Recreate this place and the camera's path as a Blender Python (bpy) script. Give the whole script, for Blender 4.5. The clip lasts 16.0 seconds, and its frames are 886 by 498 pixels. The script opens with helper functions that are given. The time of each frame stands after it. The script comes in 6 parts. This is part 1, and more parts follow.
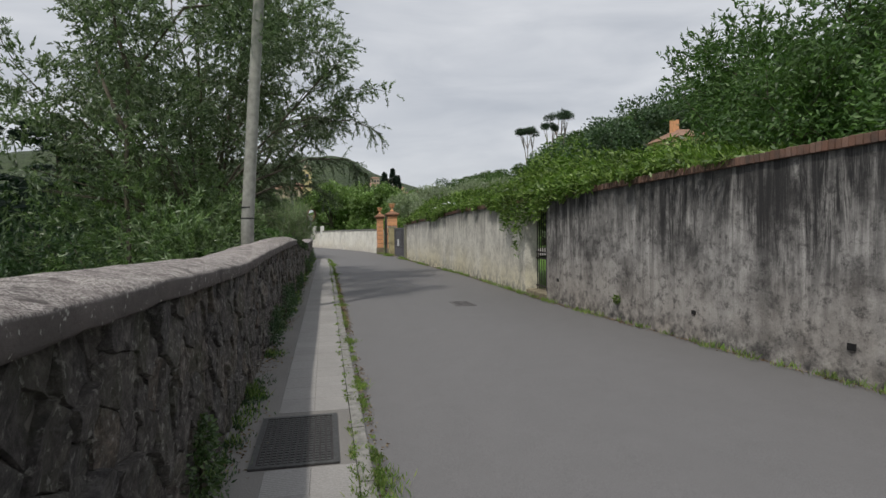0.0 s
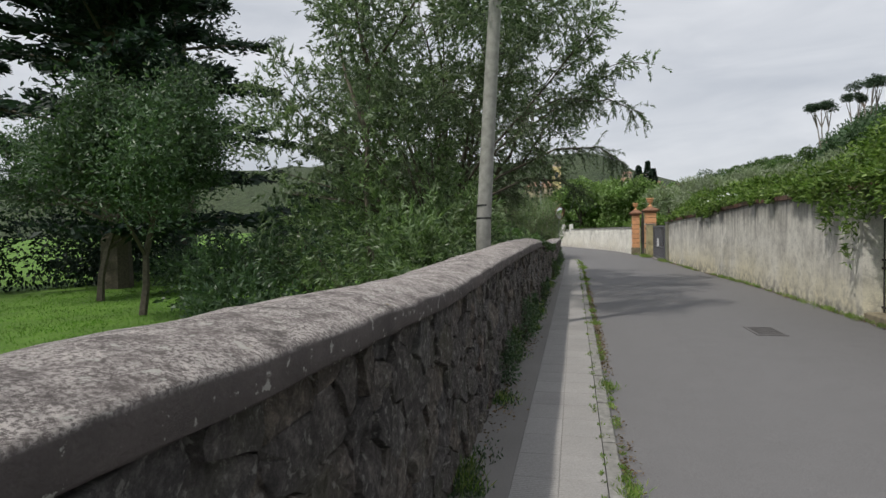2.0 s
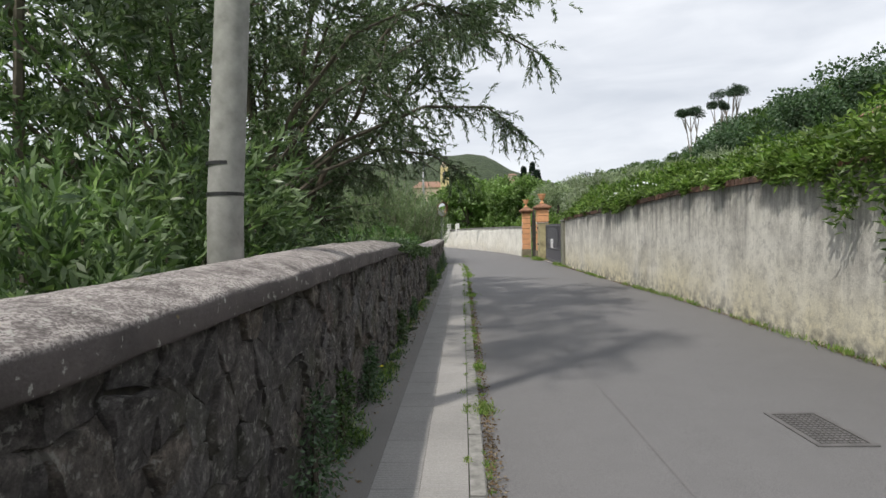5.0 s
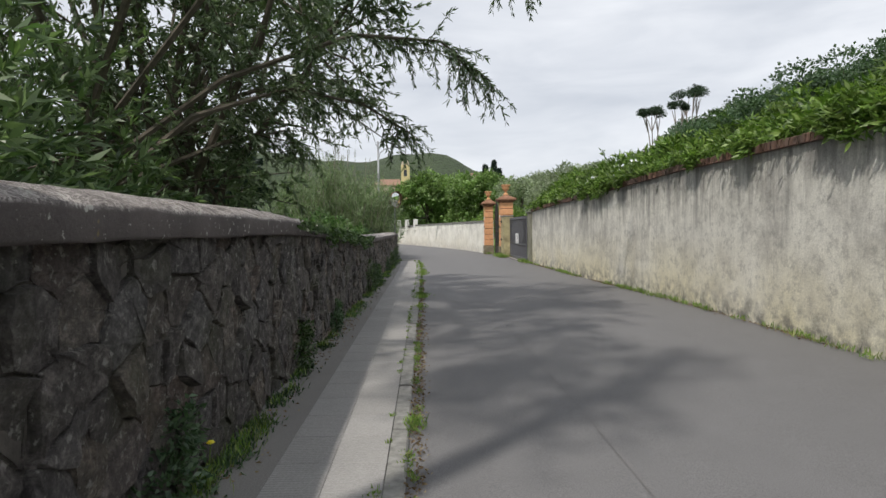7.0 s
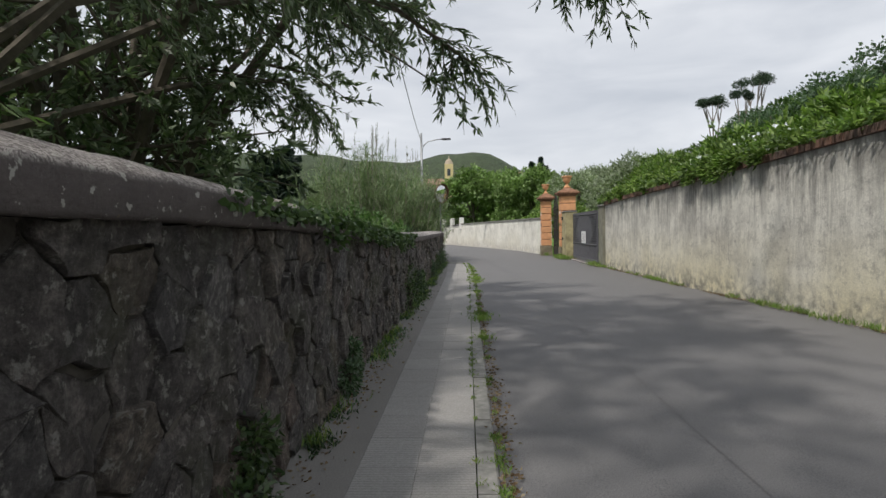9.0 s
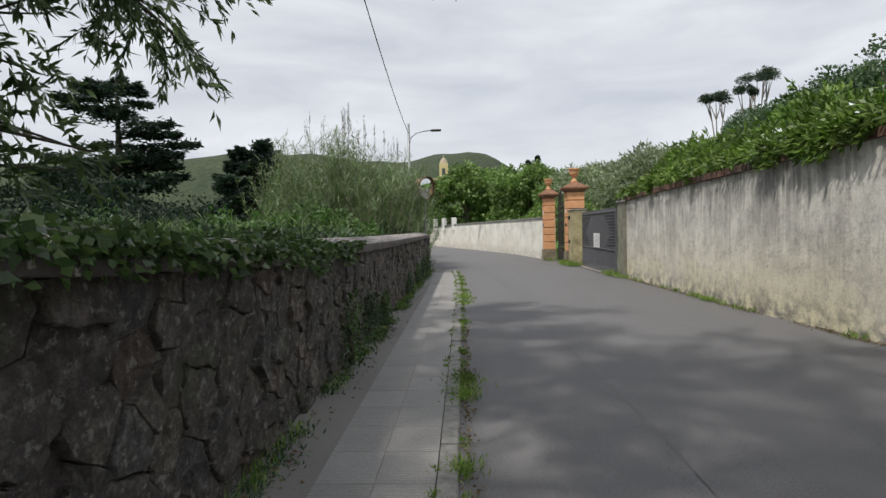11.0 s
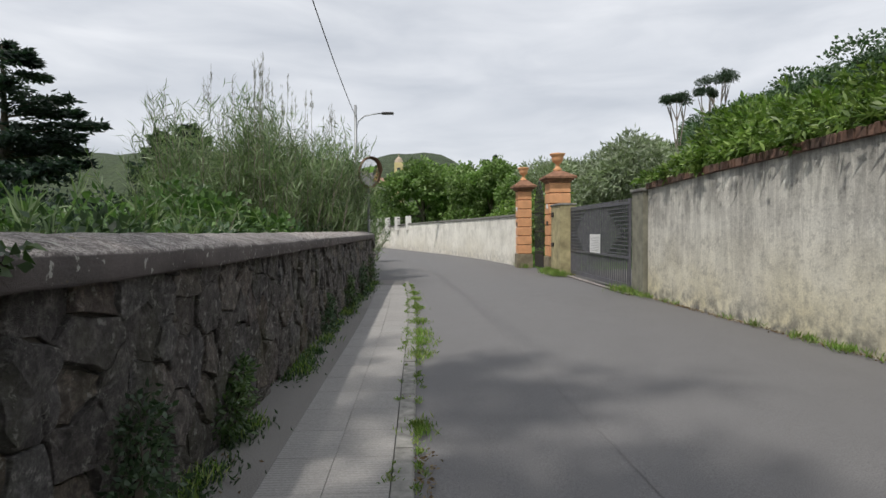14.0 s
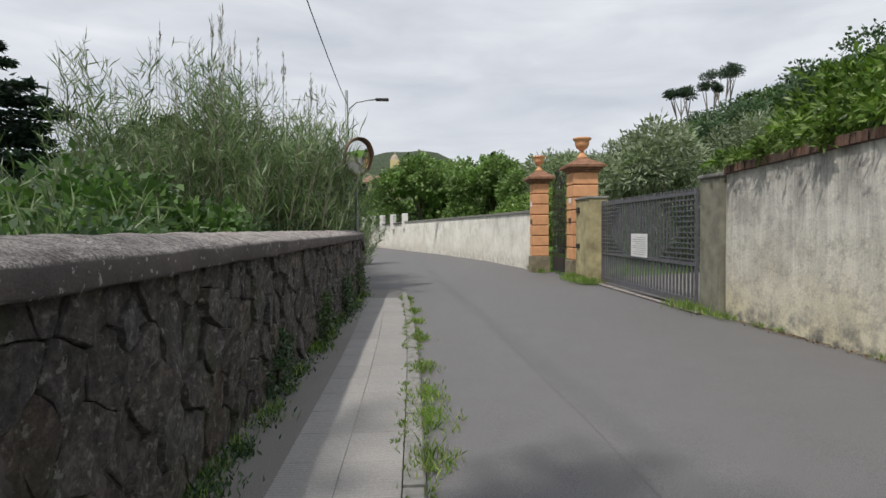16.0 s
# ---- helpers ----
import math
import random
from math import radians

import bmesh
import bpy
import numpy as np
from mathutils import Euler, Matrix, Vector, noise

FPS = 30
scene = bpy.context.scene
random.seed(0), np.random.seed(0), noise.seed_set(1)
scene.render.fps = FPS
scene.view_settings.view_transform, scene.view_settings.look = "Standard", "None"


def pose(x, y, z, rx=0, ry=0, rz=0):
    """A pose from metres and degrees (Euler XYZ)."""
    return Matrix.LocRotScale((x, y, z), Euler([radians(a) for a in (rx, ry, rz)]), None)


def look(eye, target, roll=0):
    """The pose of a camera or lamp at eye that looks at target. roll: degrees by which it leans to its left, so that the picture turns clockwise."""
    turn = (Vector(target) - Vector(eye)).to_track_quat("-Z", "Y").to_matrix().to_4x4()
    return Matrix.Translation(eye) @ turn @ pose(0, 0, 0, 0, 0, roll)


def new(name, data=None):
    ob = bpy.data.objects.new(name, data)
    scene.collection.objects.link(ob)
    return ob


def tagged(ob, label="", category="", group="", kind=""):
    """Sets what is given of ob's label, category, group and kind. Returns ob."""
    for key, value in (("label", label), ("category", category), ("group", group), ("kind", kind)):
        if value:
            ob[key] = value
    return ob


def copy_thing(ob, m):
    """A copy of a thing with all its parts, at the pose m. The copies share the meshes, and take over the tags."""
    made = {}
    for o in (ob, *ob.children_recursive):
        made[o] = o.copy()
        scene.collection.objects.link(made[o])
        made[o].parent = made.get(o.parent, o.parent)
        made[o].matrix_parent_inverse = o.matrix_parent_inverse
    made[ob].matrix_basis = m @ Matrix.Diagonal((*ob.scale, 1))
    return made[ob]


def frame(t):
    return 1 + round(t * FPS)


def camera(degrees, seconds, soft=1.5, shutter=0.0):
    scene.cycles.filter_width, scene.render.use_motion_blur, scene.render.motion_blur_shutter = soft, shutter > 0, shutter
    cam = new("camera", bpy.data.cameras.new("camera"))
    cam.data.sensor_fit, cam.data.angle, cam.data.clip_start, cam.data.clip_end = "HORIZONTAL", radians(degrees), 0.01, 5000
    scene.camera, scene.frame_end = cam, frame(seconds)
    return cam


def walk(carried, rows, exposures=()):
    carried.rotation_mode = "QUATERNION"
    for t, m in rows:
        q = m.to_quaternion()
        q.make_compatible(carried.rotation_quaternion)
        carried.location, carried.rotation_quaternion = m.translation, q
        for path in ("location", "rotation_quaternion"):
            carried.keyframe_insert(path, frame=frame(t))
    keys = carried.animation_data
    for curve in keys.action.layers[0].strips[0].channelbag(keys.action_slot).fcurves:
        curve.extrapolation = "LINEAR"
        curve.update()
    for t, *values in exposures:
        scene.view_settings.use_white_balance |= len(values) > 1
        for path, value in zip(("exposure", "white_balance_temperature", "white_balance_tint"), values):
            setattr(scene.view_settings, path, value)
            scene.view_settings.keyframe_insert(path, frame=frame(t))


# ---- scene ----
# Camera: seconds, eye x y z, yaw, pitch, roll (degrees)
cam = camera(76.0, 16.0)
ROWS = [
    (0.0, -0.538, 0.458, 1.58, -11.7, -1.95, -0.65),
    (0.5, -0.58, 1.21, 1.636, -3.51, -1.94, -1.26),
    (1.0, -0.521, 1.677, 1.612, 4.25, -1.77, -1.45),
    (1.5, -0.543, 2.09, 1.621, 8.87, -1.56, -1.9),
    (2.0, -0.545, 2.572, 1.637, 13.08, -1.8, -1.1),
    (2.5, -0.591, 3.4, 1.58, 14.7, -1.4, -2.03),
    (3.0, -0.562, 4.3, 1.52, 14.64, -1.25, -2.37),
    (3.5, -0.531, 5.197, 1.465, 14.09, -1.35, -2.07),
    (4.0, -0.467, 6.157, 1.47, 10.35, -1.47, -2.18),
    (4.5, -0.459, 7.062, 1.511, 6.19, -1.65, -1.86),
    (5.0, -0.369, 7.733, 1.569, 2.04, -1.95, -1.14),
    (7.5, -0.134, 11.242, 1.173, -1.99, -2.05, -0.73),
    (8.0, -0.157, 12.128, 1.109, -2.24, -2.01, -0.77),
    (8.5, -0.253, 12.922, 1.142, -2.63, -2.02, -0.45),
    (9.0, -0.385, 13.483, 1.202, 2.51, -1.97, -0.96),
    (11.5, -0.188, 17.619, 1.233, 1.68, -1.92, -0.98),
    (12.0, -0.207, 18.326, 1.215, 1.09, -1.88, -0.9),
    (12.5, -0.175, 19.02, 1.201, 0.24, -1.89, -0.82),
    (13.0, -0.192, 19.658, 1.185, -1.75, -1.89, -0.54),
    (13.5, -0.208, 20.339, 1.181, -2.36, -1.91, -0.49),
    (14.0, -0.222, 21.009, 1.164, -2.47, -1.87, -0.42),
    (14.5, -0.241, 21.627, 1.153, -2.66, -1.94, -0.35),
    (15.0, -0.288, 22.251, 1.141, -2.73, -1.89, -0.53),
    (15.5, -0.3, 22.859, 1.148, -2.85, -1.87, -0.57),
    (16.0, -0.293, 23.477, 1.164, -2.87, -2.01, -0.42),
]


def aim(x, y, z, yaw, pitch, roll):
    a, p = radians(yaw), radians(pitch)
    way = Vector((-math.sin(a) * math.cos(p), math.cos(a) * math.cos(p), math.sin(p)))
    return look((x, y, z), Vector((x, y, z)) + way, roll)


EXPOSURES = [(0.0, -0.25), (2.0, -0.1), (3.0, 0.05), (4.5, 0.27), (5.5, 0.2), (7.5, 0.12), (9.0, 0.0), (12.5, 0.05), (16.0, 0.0)]
walk(cam, [(r[0], aim(*r[1:])) for r in ROWS], EXPOSURES)

# World: thin bright overcast over a physical sky, and a soft sun behind it
SUN_DIR = Vector((0.44, 0.50, -1.0)).normalized()
SUN_STRENGTH, SUN_ANGLE, SKY_STRENGTH = 2.7, 1.7, 0.132
w = bpy.data.worlds.new("world")
scene.world = w
w.use_nodes = True
nt = w.node_tree
bg = nt.nodes["Background"]
sky = nt.nodes.new("ShaderNodeTexSky")
sky.sky_type, sky.sun_disc = "NISHITA", False
sky.sun_elevation = math.asin(-SUN_DIR.z)
sky.sun_rotation = math.atan2(-SUN_DIR.x, -SUN_DIR.y)
sky.air_density, sky.dust_density = 1.0, 2.0
tc = nt.nodes.new("ShaderNodeTexCoord")
mp = nt.nodes.new("ShaderNodeMapping")
mp.inputs["Scale"].default_value = (1.6, 1.6, 6.0)
nz = nt.nodes.new("ShaderNodeTexNoise")
nz.inputs["Scale"].default_value, nz.inputs["Detail"].default_value = 2.3, 7
nz.inputs["Roughness"].default_value, nz.inputs["Distortion"].default_value = 0.5, 0.4
ramp = nt.nodes.new("ShaderNodeValToRGB")
ramp.color_ramp.elements[0].position, ramp.color_ramp.elements[1].position = 0.3, 0.72
ramp.color_ramp.elements[0].color = (4.5, 4.75, 5.2, 1)
ramp.color_ramp.elements[1].color = (6.5, 6.65, 6.95, 1)
mix = nt.nodes.new("ShaderNodeMixRGB")
mix.inputs[0].default_value = 0.93
L = nt.links.new
L(tc.outputs["Generated"], mp.inputs[0]), L(mp.outputs[0], nz.inputs[0]), L(nz.outputs[0], ramp.inputs[0])
L(sky.outputs[0], mix.inputs[1]), L(ramp.outputs[0], mix.inputs[2]), L(mix.outputs[0], bg.inputs[0])
bg.inputs[1].default_value = SKY_STRENGTH
sun = new("sun", bpy.data.lights.new("sun", "SUN"))
sun.data.energy, sun.data.angle, sun.data.color = SUN_STRENGTH, radians(SUN_ANGLE), (1.0, 0.95, 0.87)
sun.matrix_basis = look((0, 0, 30), Vector((0, 0, 30)) + SUN_DIR)


# ---- materials ----
def mat(name, build):
    m = bpy.data.materials.new(name)
    m.use_nodes = True
    t = m.node_tree
    b = t.nodes["Principled BSDF"]
    build(t, b)
    return m


def node(t, kind, **inputs):
    n = t.nodes.new(kind)
    for k, v in inputs.items():
        n.inputs[k.replace("_", " ")].default_value = v
    return n


def coords(t, scale=(1, 1, 1)):
    g = t.nodes.new("ShaderNodeNewGeometry")
    m = t.nodes.new("ShaderNodeMapping")
    m.inputs["Scale"].default_value = scale
    t.links.new(g.outputs["Position"], m.inputs[0])
    return m.outputs[0]


def noise_out(t, scale, detail=4, stretch=(1, 1, 1), rough=0.6, distort=0.0):
    n = node(t, "ShaderNodeTexNoise", Scale=scale, Detail=detail, Roughness=rough, Distortion=distort)
    t.links.new(coords(t, stretch), n.inputs["Vector"])
    return n.outputs["Fac"]


def ramp_out(t, fac, stops):
    r = t.nodes.new("ShaderNodeValToRGB")
    e = r.color_ramp.elements
    while len(e) < len(stops):
        e.new(0.5)
    for k, (p, c) in enumerate(stops):
        e[k].position = p
        e[k].color = (*c, 1) if len(c) == 3 else c
    t.links.new(fac, r.inputs[0])
    return r.outputs["Color"]


def blend(t, fac, a, b, how="MIX"):
    m = t.nodes.new("ShaderNodeMixRGB")
    m.blend_type = how
    for k, v in enumerate((fac, a, b)):
        if isinstance(v, (int, float)):
            m.inputs[k].default_value = v
        elif isinstance(v, tuple):
            m.inputs[k].default_value = (*v, 1)
        else:
            t.links.new(v, m.inputs[k])
    return m.outputs[0]


def bump(t, b, height, strength=0.4, distance=0.01):
    n = node(t, "ShaderNodeBump", Strength=strength, Distance=distance)
    t.links.new(height, n.inputs["Height"])
    t.links.new(n.outputs[0], b.inputs["Normal"])


def G(v):
    return (v, v, v)


def link(t, a, b):
    t.links.new(a, b)


def simple(name, color, rough=0.6, metal=0.0, vary=0.2, scale=20, bump_s=0.2):
    def build(t, b):
        n = noise_out(t, scale, 5)
        lo, hi = tuple(c * (1 - vary) for c in color), tuple(min(1, c * (1 + vary)) for c in color)
        link(t, ramp_out(t, n, [(0.3, lo), (0.7, hi)]), b.inputs["Base Color"])
        b.inputs["Roughness"].default_value, b.inputs["Metallic"].default_value = rough, metal
        if bump_s:
            bump(t, b, noise_out(t, scale * 4, 3), bump_s, 0.004)

    return mat(name, build)


def asphalt_build(t, b):
    big = noise_out(t, 0.35, 4, (1, 0.35, 1))
    mid = noise_out(t, 3.0, 6)
    fine = noise_out(t, 160, 3)
    c = ramp_out(t, big, [(0.3, (0.128, 0.119, 0.125)), (0.7, (0.166, 0.155, 0.163))])
    c = blend(t, 0.35, c, ramp_out(t, mid, [(0.25, G(0.10)), (0.75, G(0.19))]))
    c = blend(t, 0.5, c, ramp_out(t, fine, [(0.3, G(0.05)), (0.7, G(0.26))]))
    link(t, c, b.inputs["Base Color"])
    b.inputs["Roughness"].default_value = 0.85
    bump(t, b, fine, 0.35, 0.004)


def pavement_build(t, b):
    big = noise_out(t, 1.2, 5, (1, 0.5, 1))
    fine = noise_out(t, 120, 3)
    c = ramp_out(t, big, [(0.3, (0.15, 0.137, 0.122)), (0.7, (0.235, 0.217, 0.198))])
    c = blend(t, 0.4, c, ramp_out(t, fine, [(0.3, G(0.08)), (0.7, G(0.32))]))
    link(t, c, b.inputs["Base Color"])
    b.inputs["Roughness"].default_value = 0.9
    bump(t, b, fine, 0.4, 0.004)


def slab_build(t, b):
    big = noise_out(t, 1.6, 5)
    fine = noise_out(t, 90, 3)
    c = ramp_out(t, big, [(0.3, (0.20, 0.183, 0.165)), (0.7, (0.31, 0.285, 0.262))])
    c = blend(t, 0.35, c, ramp_out(t, fine, [(0.3, G(0.14)), (0.7, G(0.5))]))
    o = t.nodes.new("ShaderNodeObjectInfo")
    c = blend(t, 0.3, c, ramp_out(t, o.outputs["Random"], [(0.0, G(0.27)), (1.0, G(0.36))]))
    link(t, c, b.inputs["Base Color"])
    b.inputs["Roughness"].default_value = 0.9
    w_ = node(t, "ShaderNodeTexWave", Scale=12.0, Distortion=0.3)
    w_.bands_direction = "Y"
    link(t, coords(t), w_.inputs["Vector"])
    bump(t, b, blend(t, 0.3, w_.outputs["Color"], fine), 0.5, 0.006)


def stone_build(t, b):
    o = t.nodes.new("ShaderNodeObjectInfo")
    g = t.nodes.new("ShaderNodeNewGeometry")
    r = blend(t, 1.0, o.outputs["Random"], g.outputs["Random Per Island"], "ADD")
    fr = node(t, "ShaderNodeMath")
    fr.operation = "FRACT"
    link(t, r, fr.inputs[0])
    base = ramp_out(t, fr.outputs[0], [(0.0, (0.040, 0.038, 0.039)), (0.25, (0.085, 0.078, 0.074)), (0.5, (0.062, 0.063, 0.068)), (0.68, (0.12, 0.10, 0.078)),
                                       (0.82, (0.11, 0.115, 0.12)), (0.92, (0.088, 0.058, 0.046)), (1.0, (0.16, 0.15, 0.13))])
    mid = noise_out(t, 13, 10, rough=0.85)
    c = blend(t, 0.45, base, ramp_out(t, noise_out(t, 2.2, 6, rough=0.7), [(0.3, (0.05, 0.044, 0.042)), (0.55, (0.10, 0.09, 0.082)), (0.75, (0.17, 0.16, 0.145))]))
    c = blend(t, 0.85, c, ramp_out(t, mid, [(0.36, G(0.15)), (0.5, G(0.8)), (0.64, G(2.4))]), "MULTIPLY")
    moss = ramp_out(t, noise_out(t, 2.3, 5), [(0.5, G(0)), (0.7, G(0.55))])
    c = blend(t, moss, c, (0.055, 0.06, 0.03))
    spots = ramp_out(t, noise_out(t, 19, 6, rough=0.7), [(0.57, G(0)), (0.63, G(0.5))])
    c = blend(t, spots, c, (0.34, 0.34, 0.31))
    c = blend(t, 1.0, c, (1.62, 1.57, 1.55), "MULTIPLY")
    link(t, c, b.inputs["Base Color"])
    b.inputs["Roughness"].default_value = 0.92
    bump(t, b, noise_out(t, 12, 10, rough=0.8), 1.0, 0.07)


def coping_build(t, b):
    sp = node(t, "ShaderNodeTexVoronoi", Scale=28.0)
    nv = noise_out(t, 14, 4)
    v = node(t, "ShaderNodeVectorMath")
    v.operation = "ADD"
    link(t, coords(t), v.inputs[0])
    link(t, ramp_out(t, nv, [(0, G(0)), (1, G(0.12))]), v.inputs[1])
    link(t, v.outputs[0], sp.inputs["Vector"])
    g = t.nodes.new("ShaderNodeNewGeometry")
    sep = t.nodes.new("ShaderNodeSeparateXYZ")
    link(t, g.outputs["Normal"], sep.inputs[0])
    # pale layer masked to upward faces; the upright front keeps the darker base
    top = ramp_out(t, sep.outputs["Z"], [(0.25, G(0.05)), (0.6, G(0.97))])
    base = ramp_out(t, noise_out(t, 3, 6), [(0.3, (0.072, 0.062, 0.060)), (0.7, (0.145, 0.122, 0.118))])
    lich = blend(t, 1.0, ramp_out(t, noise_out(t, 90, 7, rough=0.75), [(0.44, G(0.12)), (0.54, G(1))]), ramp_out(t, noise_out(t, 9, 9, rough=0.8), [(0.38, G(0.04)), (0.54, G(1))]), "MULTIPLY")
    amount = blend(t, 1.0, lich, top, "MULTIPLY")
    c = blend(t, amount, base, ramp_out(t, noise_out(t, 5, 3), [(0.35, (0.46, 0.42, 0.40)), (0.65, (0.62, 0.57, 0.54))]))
    yel = ramp_out(t, noise_out(t, 7.3, 3), [(0.70, G(0)), (0.74, G(0.7))])
    c = blend(t, yel, c, (0.32, 0.25, 0.09))
    white = ramp_out(t, noise_out(t, 22.3, 4), [(0.62, G(0)), (0.66, G(0.85))])
    c = blend(t, white, c, (0.5, 0.49, 0.45))
    link(t, c, b.inputs["Base Color"])
    b.inputs["Roughness"].default_value = 0.95
    bump(t, b, noise_out(t, 60, 9, rough=0.75), 1.0, 0.012)


def plaster_build(dark, light, warm, streak, black, edge):
    """Weathered render: streaks running down from the coping, patches and a damp foot."""

    def build(t, b):
        g = t.nodes.new("ShaderNodeNewGeometry")
        sep = t.nodes.new("ShaderNodeSeparateXYZ")
        link(t, g.outputs["Position"], sep.inputs[0])
        z = sep.outputs["Z"]
        base = ramp_out(t, noise_out(t, 1.4, 7, (1, 1, 0.9), 0.7), [(0.36, dark), (0.54, tuple(v * 1.12 for v in light)), (0.8, tuple(v * 1.3 for v in light))])
        low = node(t, "ShaderNodeMapRange")
        low.inputs["From Min"].default_value, low.inputs["From Max"].default_value = 1.2, 0.1
        link(t, z, low.inputs[0])
        wf = blend(t, 1.0, low.outputs[0], ramp_out(t, noise_out(t, 0.6, 4), [(0.35, G(0.2)), (0.6, G(1))]), "MULTIPLY")
        c = blend(t, wf, base, warm)
        st = ramp_out(t, noise_out(t, 1.0, 8, (6, 6, 0.45), 0.8, 0.6), [(0.42, G(0)), (0.56, G(1))])
        hi = node(t, "ShaderNodeMapRange")
        hi.inputs["From Min"].default_value, hi.inputs["From Max"].default_value = 0.1, 2.1
        link(t, z, hi.inputs[0])
        hn = blend(t, 1.0, hi.outputs[0], ramp_out(t, noise_out(t, 0.9, 5, (1, 1, 0.4)), [(0.35, G(0.25)), (0.62, G(1.5))]), "MULTIPLY")
        sf = blend(t, 1.0, st, hn, "MULTIPLY")
        c = blend(t, blend(t, 1.0, sf, G(streak), "MULTIPLY"), c, black)
        t2 = node(t, "ShaderNodeMapRange")
        t2.inputs["From Min"].default_value, t2.inputs["From Max"].default_value = edge - 0.45, edge + 0.1
        link(t, blend(t, 0.35, z, blend(t, 1.0, noise_out(t, 1.0, 5, (7, 7, 0.8)), G(edge * 2), "MULTIPLY")), t2.inputs[0])
        c = blend(t, blend(t, 1.0, t2.outputs[0], G(0.75), "MULTIPLY"), c, black)
        ft = node(t, "ShaderNodeMapRange")
        ft.inputs["From Min"].default_value, ft.inputs["From Max"].default_value = 0.45, 0.0
        link(t, z, ft.inputs[0])
        fn = blend(t, 1.0, ft.outputs[0], ramp_out(t, noise_out(t, 6, 6), [(0.4, G(0)), (0.62, G(1))]), "MULTIPLY")
        c = blend(t, fn, c, tuple(v * 1.3 for v in black))
        fine = noise_out(t, 45, 5)
        c = blend(t, 0.35, c, ramp_out(t, fine, [(0.3, G(0.6)), (0.7, G(1.3))]), "MULTIPLY")
        blot = ramp_out(t, noise_out(t, 7, 8, rough=0.8), [(0.5, G(0)), (0.62, G(streak * 0.75))])
        c = blend(t, blot, c, black)
        link(t, c, b.inputs["Base Color"])
        b.inputs["Roughness"].default_value = 0.93
        bump(t, b, noise_out(t, 30, 7), 0.6, 0.008)

    return build


def brick_build(t, b):
    o = t.nodes.new("ShaderNodeObjectInfo")
    g = t.nodes.new("ShaderNodeNewGeometry")
    fr = node(t, "ShaderNodeMath")
    fr.operation = "FRACT"
    link(t, blend(t, 1.0, o.outputs["Random"], g.outputs["Random Per Island"], "ADD"), fr.inputs[0])
    c = ramp_out(t, fr.outputs[0], [(0, (0.13, 0.075, 0.055)), (0.5, (0.22, 0.115, 0.08)), (1, (0.27, 0.16, 0.12))])
    c = blend(t, ramp_out(t, noise_out(t, 3, 5), [(0.4, G(0.1)), (0.65, G(0.75))]), c, (0.085, 0.07, 0.062))
    c = blend(t, 0.4, c, ramp_out(t, noise_out(t, 60, 4), [(0.3, G(0.5)), (0.7, G(1.4))]), "MULTIPLY")
    link(t, c, b.inputs["Base Color"])
    b.inputs["Roughness"].default_value = 0.9
    bump(t, b, noise_out(t, 70, 4), 0.5, 0.006)


def ground_build(t, b):
    c = ramp_out(t, noise_out(t, 0.5, 6), [(0.3, (0.07, 0.15, 0.016)), (0.7, (0.12, 0.24, 0.026))])
    c = blend(t, 0.5, c, ramp_out(t, noise_out(t, 30, 5), [(0.3, G(0.4)), (0.7, G(1.6))]), "MULTIPLY")
    link(t, c, b.inputs["Base Color"])
    b.inputs["Roughness"].default_value = 0.95
    bump(t, b, noise_out(t, 60, 4), 0.8, 0.03)


def leaf_mat(name, lo, mid, hi, gloss=0.45, patch=0.35, thin=0.3):
    def build(t, b):
        g = t.nodes.new("ShaderNodeNewGeometry")
        c = ramp_out(t, g.outputs["Random Per Island"], [(0, lo), (0.5, mid), (1, hi)])
        n = ramp_out(t, noise_out(t, patch, 3), [(0.35, G(0.65)), (0.65, G(1.3))])
        c = blend(t, 1.0, c, n, "MULTIPLY")
        c = blend(t, 1.0, c, (0.98, 1.0, 1.25), "MULTIPLY")
        link(t, c, b.inputs["Base Color"])
        b.inputs["Roughness"].default_value = gloss
        tr = t.nodes.new("ShaderNodeBsdfTranslucent")
        link(t, blend(t, 1.0, c, (1.2, 1.4, 0.75), "MULTIPLY"), tr.inputs["Color"])
        ms = t.nodes.new("ShaderNodeMixShader")
        ms.inputs[0].default_value = thin
        out = t.nodes["Material Output"]
        link(t, b.outputs[0], ms.inputs[1])
        link(t, tr.outputs[0], ms.inputs[2])
        link(t, ms.outputs[0], out.inputs[0])

    return mat(name, build)


M_ASPHALT = mat("asphalt", asphalt_build)
M_PAVE = mat("pavement_concrete", pavement_build)
M_SLAB = mat("tactile_slab", slab_build)
M_KERB = simple("kerb_stone", (0.23, 0.225, 0.21), 0.9, 0, 0.35, 14, 0.5)
M_STONE = mat("rubble_stone", stone_build)
M_MORTAR = simple("dark_mortar", (0.075, 0.067, 0.059), 0.95, 0, 0.6, 7, 1.0)
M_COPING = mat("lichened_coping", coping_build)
M_WALL_A = mat("grey_render", plaster_build((0.11, 0.105, 0.102), (0.38, 0.367, 0.352), (0.38, 0.345, 0.31), 0.95, (0.028, 0.027, 0.028), 2.15))
M_WALL_B = mat("pale_render", plaster_build((0.50, 0.48, 0.44), (0.68, 0.66, 0.60), (0.72, 0.66, 0.47), 0.52, (0.13, 0.125, 0.12), 2.3))
M_WALL_C = mat("cream_render", plaster_build((0.68, 0.66, 0.60), (0.82, 0.80, 0.74), (0.72, 0.68, 0.58), 0.3, (0.36, 0.34, 0.31), 2.5))
